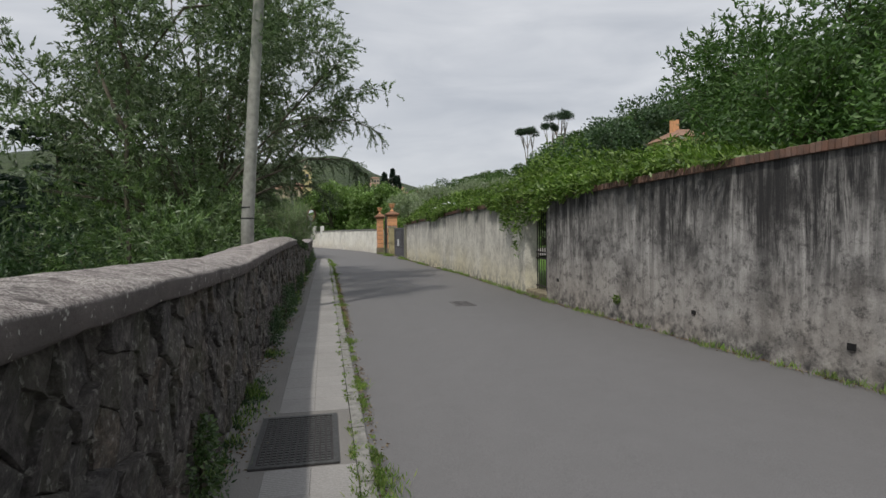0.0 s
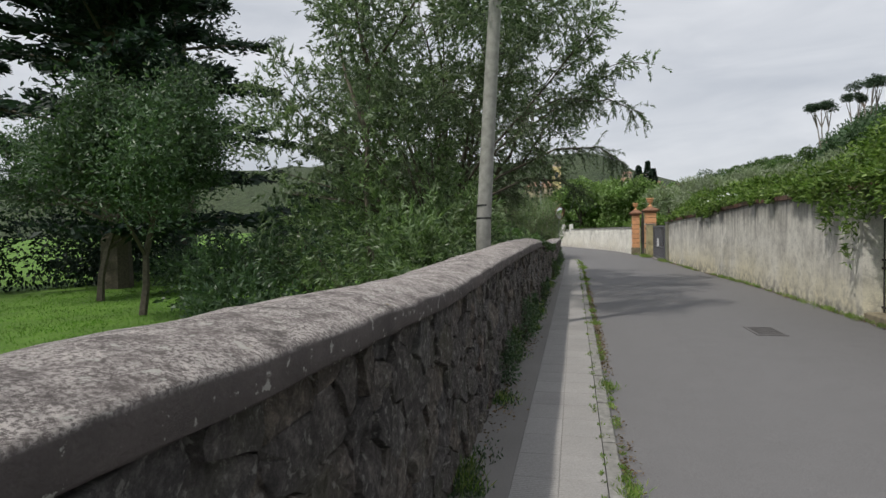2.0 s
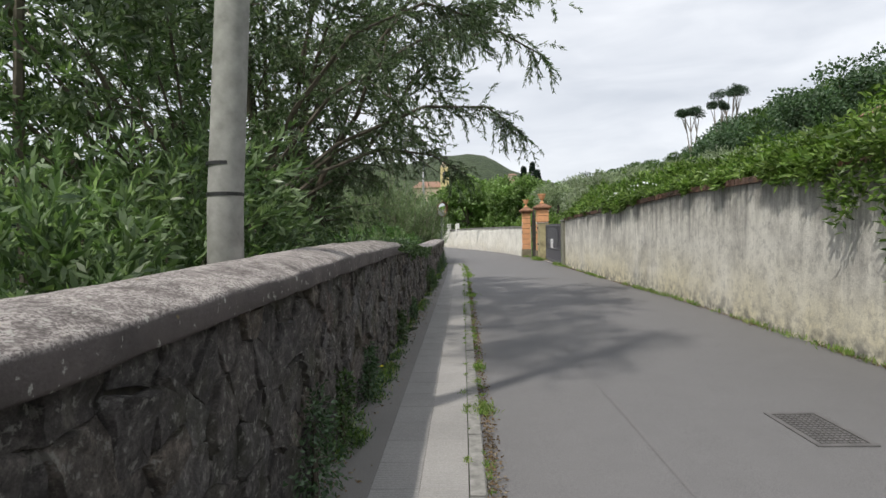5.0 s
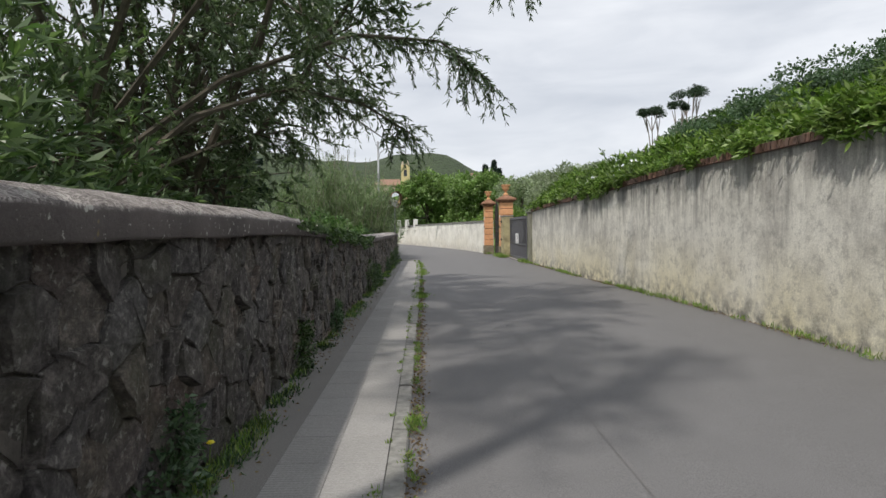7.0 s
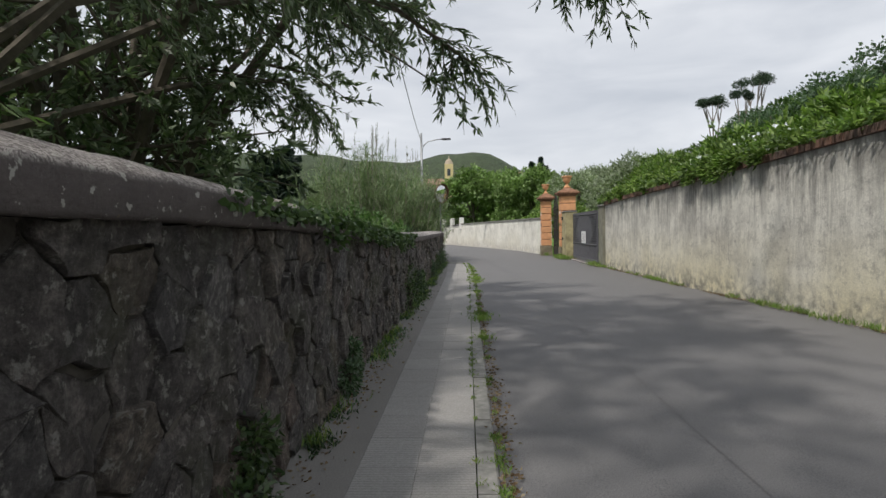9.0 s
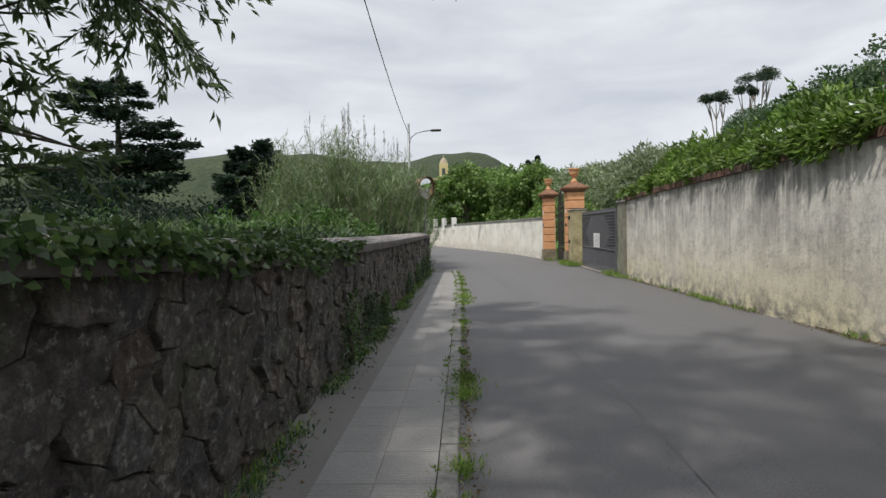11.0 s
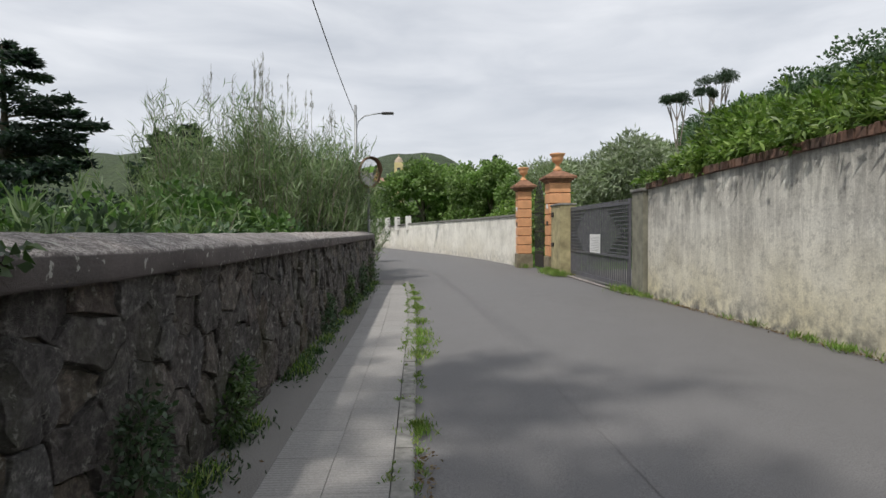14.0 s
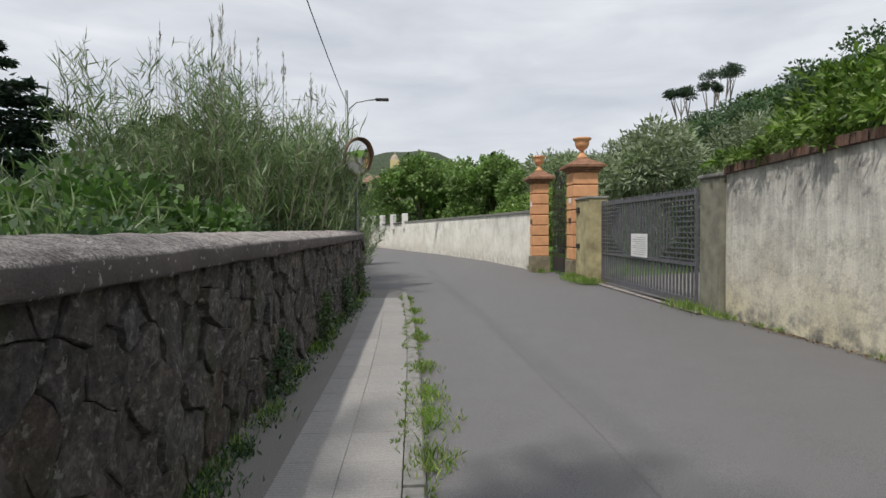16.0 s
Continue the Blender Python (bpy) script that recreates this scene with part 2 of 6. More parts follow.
M_BRICK = mat("old_brick", brick_build)
M_GROUND = mat("grass_ground", ground_build)
M_WOODY = simple("bark", (0.10, 0.085, 0.065), 0.9, 0, 0.35, 14, 0.7)
M_PINEBARK = simple("pale_bark", (0.22, 0.19, 0.16), 0.9, 0, 0.3, 6, 0.3)
M_POLE = simple("weathered_concrete_pole", (0.27, 0.265, 0.25), 0.85, 0, 0.25, 9, 0.4)
M_IRON = simple("grey_painted_iron", (0.15, 0.148, 0.17), 0.5, 0.3, 0.2, 8, 0.1)
M_DARKIRON = simple("dark_rusty_iron", (0.06, 0.055, 0.055), 0.6, 0.5, 0.3, 20, 0.2)
M_GALV = simple("galvanised_steel", (0.30, 0.31, 0.32), 0.5, 0.7, 0.12, 10, 0.05)
M_SEAM = simple("tar_seam", (0.125, 0.12, 0.12), 0.8, 0, 0.2, 9, 0.1)
M_GRATE = simple("dusty_grate", (0.082, 0.079, 0.08), 0.8, 0.2, 0.2, 9, 0.1)
M_MANHOLE = simple("cast_iron", (0.10, 0.10, 0.10), 0.55, 0.6, 0.3, 30, 0.3)
M_TERRA = simple("orange_render", (0.70, 0.36, 0.185), 0.85, 0, 0.13, 5, 0.3)
M_TERRA_DARK = simple("terracotta_cap", (0.25, 0.13, 0.08), 0.9, 0, 0.35, 9, 0.4)
M_PLINTH = simple("mossy_plinth", (0.22, 0.19, 0.13), 0.9, 0, 0.35, 6, 0.4)
M_OCHRE = simple("mossy_ochre_render", (0.40, 0.35, 0.20), 0.9, 0, 0.35, 4, 0.4)
M_POST = simple("grey_green_render", (0.22, 0.215, 0.17), 0.9, 0, 0.3, 6, 0.4)
M_WHITE = simple("white_sheet", (0.78, 0.78, 0.78), 0.6, 0, 0.03, 5, 0)
M_PRINT = simple("grey_print", (0.35, 0.35, 0.36), 0.7, 0, 0.1, 5, 0)
M_CREAMWALL = simple("cream_house_wall", (0.62, 0.50, 0.28), 0.9, 0, 0.1, 2, 0.1)
M_HOUSEWHITE = simple("white_house_wall", (0.75, 0.74, 0.71), 0.9, 0, 0.06, 1, 0)
M_HOUSETAN = simple("tan_house_wall", (0.45, 0.36, 0.28), 0.9, 0, 0.15, 1, 0)
M_ROOF = simple("clay_tile_roof", (0.28, 0.17, 0.12), 0.9, 0, 0.25, 2, 0.2)
M_WINDOW = simple("dark_window", (0.05, 0.055, 0.065), 0.2, 0, 0.1, 2, 0)
M_ORANGE = simple("faded_orange_plastic", (0.16, 0.085, 0.05), 0.6, 0, 0.2, 5, 0)
M_BLACK = simple("black_strap", (0.015, 0.015, 0.016), 0.5, 0, 0.2, 5, 0)


def mirror_build(t, b):
    b.inputs["Base Color"].default_value = (0.75, 0.76, 0.74, 1)
    b.inputs["Metallic"].default_value, b.inputs["Roughness"].default_value = 1.0, 0.06


M_MIRROR = mat("mirror_glass", mirror_build)
LEAF_WILLOW = leaf_mat("willow_leaf", (0.062, 0.097, 0.04), (0.13, 0.175, 0.075), (0.29, 0.33, 0.21), 0.36, patch=0.9, thin=0.4)
LEAF_WILLOW_YELLOW = leaf_mat("young_willow_leaf", (0.06, 0.105, 0.036), (0.14, 0.205, 0.068), (0.29, 0.36, 0.18), 0.36, patch=1.2, thin=0.4)
LEAF_DARK = leaf_mat("cedar_needle", (0.012, 0.026, 0.016), (0.022, 0.042, 0.026), (0.035, 0.062, 0.038), 0.6)
LEAF_LAWN = leaf_mat("lawn_tree_leaf", (0.035, 0.072, 0.028), (0.07, 0.12, 0.045), (0.14, 0.20, 0.10))
LEAF_CREEPER = leaf_mat("creeper_leaf", (0.05, 0.10, 0.014), (0.12, 0.205, 0.028), (0.26, 0.35, 0.08), patch=1.6)
LEAF_ACACIA = leaf_mat("acacia_leaf", (0.045, 0.095, 0.022), (0.08, 0.15, 0.035), (0.14, 0.23, 0.06))
LEAF_IVY = leaf_mat("ivy_leaf", (0.036, 0.07, 0.02), (0.07, 0.12, 0.034), (0.14, 0.20, 0.065), 0.3, 1.5)
LEAF_REED = leaf_mat("reed_leaf", (0.08, 0.13, 0.042), (0.15, 0.21, 0.075), (0.28, 0.34, 0.16), patch=1.1)
LEAF_PLUME = leaf_mat("reed_plume", (0.14, 0.13, 0.08), (0.2, 0.19, 0.12), (0.27, 0.25, 0.17), 0.8)
LEAF_OLIVE = leaf_mat("olive_leaf", (0.17, 0.21, 0.10), (0.26, 0.30, 0.16), (0.38, 0.42, 0.26))
LEAF_WOOD = leaf_mat("wood_leaf", (0.034, 0.072, 0.018), (0.075, 0.135, 0.03), (0.14, 0.21, 0.055), 0.55, 0.12)
LEAF_BRIGHT = leaf_mat("broad_leaf", (0.10, 0.17, 0.04), (0.18, 0.27, 0.065), (0.29, 0.38, 0.13), 0.5, 0.4)
LEAF_GRASS = leaf_mat("grass_blade", (0.10, 0.18, 0.025), (0.17, 0.28, 0.04), (0.32, 0.34, 0.11), 0.6, 2)
LEAF_MOWN = leaf_mat("mown_grass", (0.07, 0.16, 0.015), (0.11, 0.235, 0.02), (0.16, 0.30, 0.035), 0.7, 1.5)
LEAF_DEAD = leaf_mat("dead_leaf", (0.10, 0.06, 0.03), (0.20, 0.13, 0.06), (0.30, 0.24, 0.14), 0.8, 2)
LEAF_PINE = leaf_mat("stone_pine_needle", (0.028, 0.05, 0.026), (0.045, 0.075, 0.038), (0.07, 0.105, 0.055), 0.7)
LEAF_ROSE = leaf_mat("white_petal", (0.7, 0.7, 0.62), (0.8, 0.8, 0.74), (0.85, 0.85, 0.8), 0.6)
LEAF_FLOWER = leaf_mat("yellow_petal", (0.7, 0.6, 0.02), (0.75, 0.62, 0.03), (0.8, 0.68, 0.05), 0.6)


# ---- mesh helpers ----
def mesh_of(name, verts, faces, material):
    me = bpy.data.meshes.new(name)
    me.from_pydata([tuple(map(float, v)) for v in verts], [], faces)
    me.materials.append(material)
    me.update()
    return me


def thing(name, verts, faces, material, parent=None, label="", category="", group="", kind="", smooth=False):
    ob = new(name, mesh_of(name, verts, faces, material))
    if smooth:
        ob.data.shade_smooth()
    if parent:
        ob.parent = parent
    return tagged(ob, label, category, group, kind)


def empty(name, place=(0, 0, 0), label="", category="", group="", kind=""):
    ob = new(name)
    ob.location = place
    return tagged(ob, label, category, group, kind)


class Geo:
    """Gathers shapes for one mesh."""

    def __init__(self):
        self.v, self.f = [], []

    def add(self, verts, faces):
        n = len(self.v)
        self.v += [tuple(p) for p in verts]
        self.f += [tuple(i + n for i in f) for f in faces]
        return self

    def box(self, x0, x1, y0, y1, z0, z1, bevel=0.0):
        if bevel:
            b = bevel
            ring = lambda d, z: [(x0 + d, y0 + d, z), (x1 - d, y0 + d, z), (x1 - d, y1 - d, z), (x0 + d, y1 - d, z)]
            v = ring(b, z0) + ring(0, z0 + b) + ring(0, z1 - b) + ring(b, z1)
            f = [(3, 2, 1, 0), (12, 13, 14, 15)] + [(4 * k + i, 4 * k + (i + 1) % 4, 4 * k + 4 + (i + 1) % 4, 4 * k + 4 + i) for k in range(3) for i in range(4)]
            return self.add(v, f)
        v = [(x, y, z) for z in (z0, z1) for x, y in ((x0, y0), (x1, y0), (x1, y1), (x0, y1))]
        return self.add(v, [(3, 2, 1, 0), (4, 5, 6, 7), (0, 1, 5, 4), (1, 2, 6, 5), (2, 3, 7, 6), (3, 0, 4, 7)])

    def tube(self, pts, radii, sides=6, caps=True):
        pts = [Vector(p) for p in pts]
        rings = []
        for k, p in enumerate(pts):
            d = (pts[min(k + 1, len(pts) - 1)] - pts[max(k - 1, 0)]).normalized()
            a = d.orthogonal() if abs(d.z) > 0.9 else d.cross(Vector((0, 0, 1)))
            a.normalize()
            b = d.cross(a)
            r = radii[k] if isinstance(radii, (list, tuple)) else radii
            rings += [p + (a * math.cos(2 * math.pi * i / sides) + b * math.sin(2 * math.pi * i / sides)) * r for i in range(sides)]
        f = [(k * sides + i, k * sides + (i + 1) % sides, (k + 1) * sides + (i + 1) % sides, (k + 1) * sides + i)
             for k in range(len(pts) - 1) for i in range(sides)]
        if caps:
            f += [tuple(range(sides))[::-1], tuple((len(pts) - 1) * sides + i for i in range(sides))]
        return self.add(rings, f)

    def lathe(self, cx, cy, profile, sides=16):
        v = [(cx + r * math.cos(2 * math.pi * i / sides), cy + r * math.sin(2 * math.pi * i / sides), z) for r, z in profile for i in range(sides)]
        f = [(k * sides + i, k * sides + (i + 1) % sides, (k + 1) * sides + (i + 1) % sides, (k + 1) * sides + i)
             for k in range(len(profile) - 1) for i in range(sides)]
        f += [tuple(range(sides))[::-1], tuple((len(profile) - 1) * sides + i for i in range(sides))]
        return self.add(v, f)

    def done(self, name, material, parent=None, label="", category="", group="", kind="", smooth=False):
        return thing(name, self.v, self.f, material, parent, label, category, group, kind, smooth)


def lerp(pairs, y):
    xs = [p[0] for p in pairs]
    return float(np.interp(y, xs, [p[1] for p in pairs]))


def leaf_mesh(name, centers, dirs, length, width, material, rng, fold=0.25):
    """Many small pointed leaves, four corners each. centers and dirs: arrays of n x 3; length, width: numbers or arrays."""
    n = len(centers)
    dirs = dirs / (np.linalg.norm(dirs, axis=1, keepdims=True) + 1e-9)
    rnd = rng.normal(size=(n, 3))
    side = np.cross(dirs, rnd)
    side /= np.linalg.norm(side, axis=1, keepdims=True) + 1e-9
    up = np.cross(side, dirs)
    ln = (np.ones(n) * length)[:, None] * rng.uniform(0.7, 1.25, (n, 1))
    wd = (np.ones(n) * width)[:, None] * rng.uniform(0.75, 1.2, (n, 1))
    tip = centers + dirs * ln - up * ln * fold * 0.5
    a = centers + dirs * ln * 0.45 + side * wd * 0.5 + up * wd * 0.2
    b = centers + dirs * ln * 0.45 - side * wd * 0.5 + up * wd * 0.2
    v = np.stack([centers, a, tip, b], 1).reshape(-1, 3).astype(np.float32)
    me = bpy.data.meshes.new(name)
    me.vertices.add(4 * n)
    me.vertices.foreach_set("co", v.ravel())
    me.loops.add(4 * n)
    me.loops.foreach_set("vertex_index", np.arange(4 * n, dtype=np.int32))
    me.polygons.add(n)
    me.polygons.foreach_set("loop_start", np.arange(0, 4 * n, 4, dtype=np.int32))
    me.materials.append(material)
    me.update(calc_edges=True)
    return me


def leaves(name, centers, dirs, length, width, material, rng, parent=None, label="", category="", group="", kind=""):
    ob = new(name, leaf_mesh(name, np.asarray(centers, float), np.asarray(dirs, float), length, width, material, rng))
    if parent:
        ob.parent = parent
    return tagged(ob, label, category, group, kind)


def unit(rng, n):
    d = rng.normal(size=(n, 3))
    return d / np.linalg.norm(d, axis=1, keepdims=True)


def clump_points(rng, balls, per, shell=0.45):
    """Points and outward directions in uneven balls (x, y, z, rx, ry, rz), denser near their outsides."""
    P, D = [], []
    for x, y, z, rx, ry, rz in balls:
        n = int(per)
        d = unit(rng, n)
        lump = 1 + 0.18 * np.sin(d[:, 0] * 7 + x) * np.cos(d[:, 2] * 6 + z) + 0.12 * np.sin(d[:, 1] * 13 + y)
        r = (shell + (1 - shell) * rng.random(n) ** 0.6) * lump
        P.append(np.array([x, y, z]) + d * r[:, None] * np.array([rx, ry, rz]))
        D.append(d * 0.7 + unit(rng, n) * 0.6)
    return np.concatenate(P), np.concatenate(D)


def branching(rng, base, way, length, radius, depth, spread=0.6, split=3, up=0.15, shrink=0.68, wiggle=0.12):
    """Limbs as (points, radii) and their tips as (place, direction, depth left)."""
    limbs, tips = [], []

    def grow(p, d, ln, r, k):
        pts, rad = [p.copy()], [r]
        steps = 4
        for s in range(steps):
            d = d + Vector(rng.normal(size=3)) * wiggle + Vector((0, 0, up * 0.3))
            d.normalize()
            p = p + d * (ln / steps)
            pts.append(p.copy())
            rad.append(r * (1 - 0.45 * (s + 1) / steps))
            if k < depth and s >= 1:
                tips.append((p.copy(), d.copy(), k))
        limbs.append((pts, rad))
        if k == 0:
            return
        for _ in range(split):
            q = pts[int(rng.integers(2, 5))]
            e = (d + Vector(rng.normal(size=3)) * spread + Vector((0, 0, up))).normalized()
            grow(q.copy(), e, ln * shrink * rng.uniform(0.75, 1.2), r * 0.5, k - 1)

    grow(Vector(base), Vector(way).normalized(), length, radius, depth)
    return limbs, tips


def tubes(limbs, least=0.0, sides=5):
    g = Geo()
    for pts, rad in limbs:
        if rad[0] >= least:
            g.tube(pts, [max(r, 0.004) for r in rad], sides if rad[0] > 0.03 else 3, False)
    return g


# ---- the plan: right wall line, wall tops, left wall ----
RIGHT = [(-8, 5.6), (3, 4.78), (7, 4.45), (12.1, 4.2), (20, 4.2), (25, 3.9), (30.6, 3.72), (36, 3.42)]
RIGHT_TOP = [(-8, 2.5), (4.9, 2.36), (12.1, 2.2), (20, 2.2), (24.5, 2.02), (28.5, 1.92), (30.6, 1.84)]
COPE_Z = [(-8, 1.3), (0, 1.31), (2.6, 1.285), (4.8, 1.235), (6, 1.20), (8.5, 1.245), (12.8, 1.262), (15, 1.255), (16.8, 1.21), (20.4, 1.03), (25, 1.0), (40, 1.0)]
FACE_X, KERB_IN, KERB_OUT = -1.34, -0.36, -0.25
WALL_END = 34.5
rw = lambda y: lerp(RIGHT, y)
rt = lambda y: lerp(RIGHT_TOP, y)
cz = lambda y: lerp(COPE_Z, y)
FAR = [(3.08, 38.9), (2.35, 44.0), (1.1, 49.0), (-0.85, 55.3), (-3.4, 63.5), (-7.5, 74.0)]
FAR_TOP = [1.62, 1.62, 1.6, 1.55, 1.3, 1.3]


def kerb_x(y):
    """The kerb's outer edge; it bends to the left beyond the mirror."""
    return KERB_OUT - max(0.0, y - 27) ** 2 * 0.0042


# ground: one sheet, lower beyond the left wall, with a bed cut for the road
xs = [-1500, -600, -250, -120, -60, -30, -18, -10, -6, -3.5, -1.75, -1.5, 6.5, 12, 20, 60, 120, 300, 700, 1500]
ys = [-400, -100, -40, -20, -8, 0, 8, 16, 24, 32, 40, 60, 80, 120, 200, 280, 400, 500, 800, 1600, 2500]


def ground_z(x, y):
    z = -0.06
    if x < -1.6:
        z = -0.25
    if x < -25 or abs(y) > 70:
        z = -0.9 + 0.012 * max(0, y - 70)
    if x > 20:
        z = 0.33 * (min(x, 120) - 20)
    if y > 280:
        z = max(z, 0.05 * (y - 280)) if y < 500 else max(z, 11)
    return z


gv = [(x, y, ground_z(x, y)) for y in ys for x in xs]
gf = [(j * len(xs) + i, j * len(xs) + i + 1, (j + 1) * len(xs) + i + 1, (j + 1) * len(xs) + i) for j in range(len(ys) - 1) for i in range(len(xs) - 1)]
thing("ground", gv, gf, M_GROUND, label="green mown lawn and rough grass beside the lane", category="ground", kind="structure")

# road surface from the kerb to the right wall, following the bend
rv, rf = [], []
steps = [-8 + 1.0 * k for k in range(84)]
for y in steps:
    lx = kerb_x(y) - 0.02 if y < 34.4 else -3.2 - max(0, y - 40) * 0.26
    rx = rw(y) + 0.25 if y <= 38.9 else float(np.interp(y, [p[1] for p in FAR], [p[0] for p in FAR])) + 0.2
    for k in range(7):
        u = k / 6
        rv.append((lx + (rx - lx) * u, y, 0.035 * math.sin(math.pi * u) * (1 if y < 60 else 0) - 0.02))
rf = [(j * 7 + i, j * 7 + i + 1, j * 7 + 8 + i, j * 7 + 7 + i) for j in range(len(steps) - 1) for i in range(6)]
road = thing("road", rv, rf, M_ASPHALT, label="worn grey asphalt lane with faint patches", category="road", kind="structure", smooth=True)

sv = []
for k in range(120):
    y = 9.0 + 0.2 * k
    x = 0.93 - max(0, y - 20) * 0.03 + 0.02 * noise.noise(Vector((y * 0.8, 0, 0)))
    wd_ = 0.002 + 0.003 * abs(noise.noise(Vector((y * 2.1, 3, 0))))
    z = -0.02 + 0.035 * math.sin(math.pi * (x + 0.27) / 4.7) + 0.003
    sv += [(x - wd_, y, z), (x + wd_, y, z)]
thing("asphalt_seam", sv, [(2 * j, 2 * j + 1, 2 * j + 3, 2 * j + 2) for j in range(119)], M_SEAM, None, "thin dark seam along the asphalt", "road seam", kind="structure")

# pavement: concrete edge by the wall and a strip of ribbed slabs beside the kerb
pv, pf = [], []
pys = [-8 + 0.5 * k for k in range(86)]
for y in pys:
    o = kerb_x(y) - KERB_OUT
    pv += [(FACE_X - 0.03, y, 0.0), (KERB_IN - 0.62 + o, y, 0.0), (KERB_IN + o, y, 0.0), (KERB_IN + o, y, -0.1)]
pf = [(4 * j + i, 4 * j + i + 1, 4 * j + 5 + i, 4 * j + 4 + i) for j in range(len(pys) - 1) for i in range(3)]
pavement = thing("pavement", pv, pf, M_PAVE, label="narrow grey concrete footway beside the stone wall", category="pavement", kind="structure")
kerb = empty("kerb", (0, 0, 0), "worn stone kerb flush with the footway", "kerb", kind="structure")
y = -6.0
rng = np.random.default_rng(3)
while y < 34:
    ln = 0.98
    a, b2 = kerb_x(y), kerb_x(y + ln)
    z1 = 0.012 + rng.uniform(-0.004, 0.004)
    v = [(a - 0.105, y, -0.08), (a, y, -0.08), (b2, y + ln, -0.08), (b2 - 0.105, y + ln, -0.08),
         (a - 0.105, y, z1), (a - 0.012, y, z1), (b2 - 0.012, y + ln, z1), (b2 - 0.105, y + ln, z1), (a, y, z1 - 0.014), (b2, y + ln, z1 - 0.014)]
    thing("kerbstone", v, [(4, 5, 6, 7), (5, 8, 9, 6), (8, 1, 2, 9), (0, 4, 7, 3), (0, 1, 8, 5, 4), (3, 7, 6, 9, 2)], M_KERB, kerb)
    y += 1.0
strip = empty("ribbed_paving", (0, 0, 0), "pale ribbed concrete slabs along the footway edge", "paving slabs", kind="structure")
slab = Geo().box(-0.149, 0.149, -0.199, 0.199, -0.02, 0.005, 0.0025)
slab_mesh = mesh_of("paving_slab", slab.v, slab.f, M_SLAB)
y = -5.9
while y < 33:
    if not 4.15 < y < 5.55:
        for k in range(2):
            s = new("paving_slab", slab_mesh)
            s.parent = strip
            s.location = (kerb_x(y) - 0.26 - 0.3 * k, y, 0.0)
    y += 0.4

# left wall: mortar core, rubble stones, coping
left_wall = empty("stone_wall", (0, 0, 0), "low rubble stone wall with lichened rounded coping", "stone wall", kind="structure")
core = Geo()
for y0 in range(-8, 35):
    y1 = min(y0 + 1.0, WALL_END)
    if y1 > y0:
        zt = min(cz(y0), cz(y1))
        core.box(-1.76, FACE_X - 0.007, y0, y1, -0.3, zt)
core.done("wall_core", M_MORTAR, left_wall, "dark mortar core of the rubble wall")
cv, cf = [], []
cys = [-8 + 0.1 * k for k in range(int((WALL_END + 8.1) / 0.1) + 1)]
prof = [(-1.83, -0.01), (-1.84, 0.06), (-1.80, 0.10), (-1.72, 0.135), (-1.56, 0.155), (-1.42, 0.14), (-1.34, 0.117), (-1.288, 0.098), (-1.268, 0.088), (-1.262, 0.07), (-1.264, 0.0), (-1.272, -0.012), (-1.40, -0.012)]
for y in cys:
    for k, (x, z) in enumerate(prof):
        q = Vector((x * 3, y * 2.2, k * 0.3))
        z *= lerp([(9, 1.0), (12, 1.27), (15.5, 1.27), (18, 1.0)], y) if z > 0 else 1.0
        cv.append((x + 0.008 * noise.noise(q) + 0.006 * noise.noise(q * 5), y, cz(y) + z + 0.010 * noise.noise(q * 1.7 + Vector((5, 0, 0))) + 0.006 * noise.noise(q * 6)))
n = len(prof)
cf = [(j * n + i, (j + 1) * n + i, (j + 1) * n + i + 1, j * n + i + 1) for j in range(len(cys) - 1) for i in range(n - 1)]
cf += [tuple(range(n)), tuple((len(cys) - 1) * n + i for i in range(n))[::-1]]
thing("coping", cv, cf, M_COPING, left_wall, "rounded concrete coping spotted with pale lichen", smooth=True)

# right wall in two lengths with the gateway between
def wall_run(name, y0, y1, material, label, face, top, thick=0.34, kind="structure"):
    v, f = [], []
    m = max(2, int((y1 - y0) / 0.5))
    zs = [-0.2, 0.25, 0.7, 1.2, 1.7, None]
    for j in range(m + 1):
        y = y0 + (y1 - y0) * j / m
        for z in zs:
            v.append((face(y) + 0.012 * noise.noise(Vector((y * 0.7, (z or 2), 0))), y, z if z is not None else top(y)))
        v += [(face(y) + thick, y, top(y)), (face(y) + thick, y, -0.2)]
    q = len(zs) + 2
    f = [(j * q + i, j * q + i + 1, (j + 1) * q + i + 1, (j + 1) * q + i) for j in range(m) for i in range(q - 1)]
    f += [tuple(range(q))[::-1], tuple(m * q + i for i in range(q))]
    return thing(name, v, f, material, None, label, "garden wall", kind=kind)


G1A, G1B = 12.15, 13.5
wall_a = wall_run("wall_near", -8, G1A, M_WALL_A, "tall grey rendered garden wall streaked black with damp", rw, rt)
wall_b = wall_run("wall_middle", G1B, 30.6, M_WALL_B, "tall pale rendered garden wall with grey streaks", rw, rt)


def brick_cap(parent, y0, y1, face, top, near):
    y = y0
    loose = Geo()
    r = np.random.default_rng(5)
    while y < y1 - 0.07:
        x0 = face(y) - 0.05 + r.uniform(-0.008, 0.008)
        z0 = top(y) + 0.002
        g = Geo().box(x0, face(y) + 0.36, y + 0.004, y + 0.066, z0, z0 + 0.105 + r.uniform(-0.006, 0.004), 0.005)
        if near(y):
            g.done("brick", M_BRICK, parent)
        else:
            loose.add(g.v, g.f)
        y += 0.072
    if loose.v:
        loose.done("far_bricks", M_BRICK, parent, "old red bricks on edge", kind="stuff")


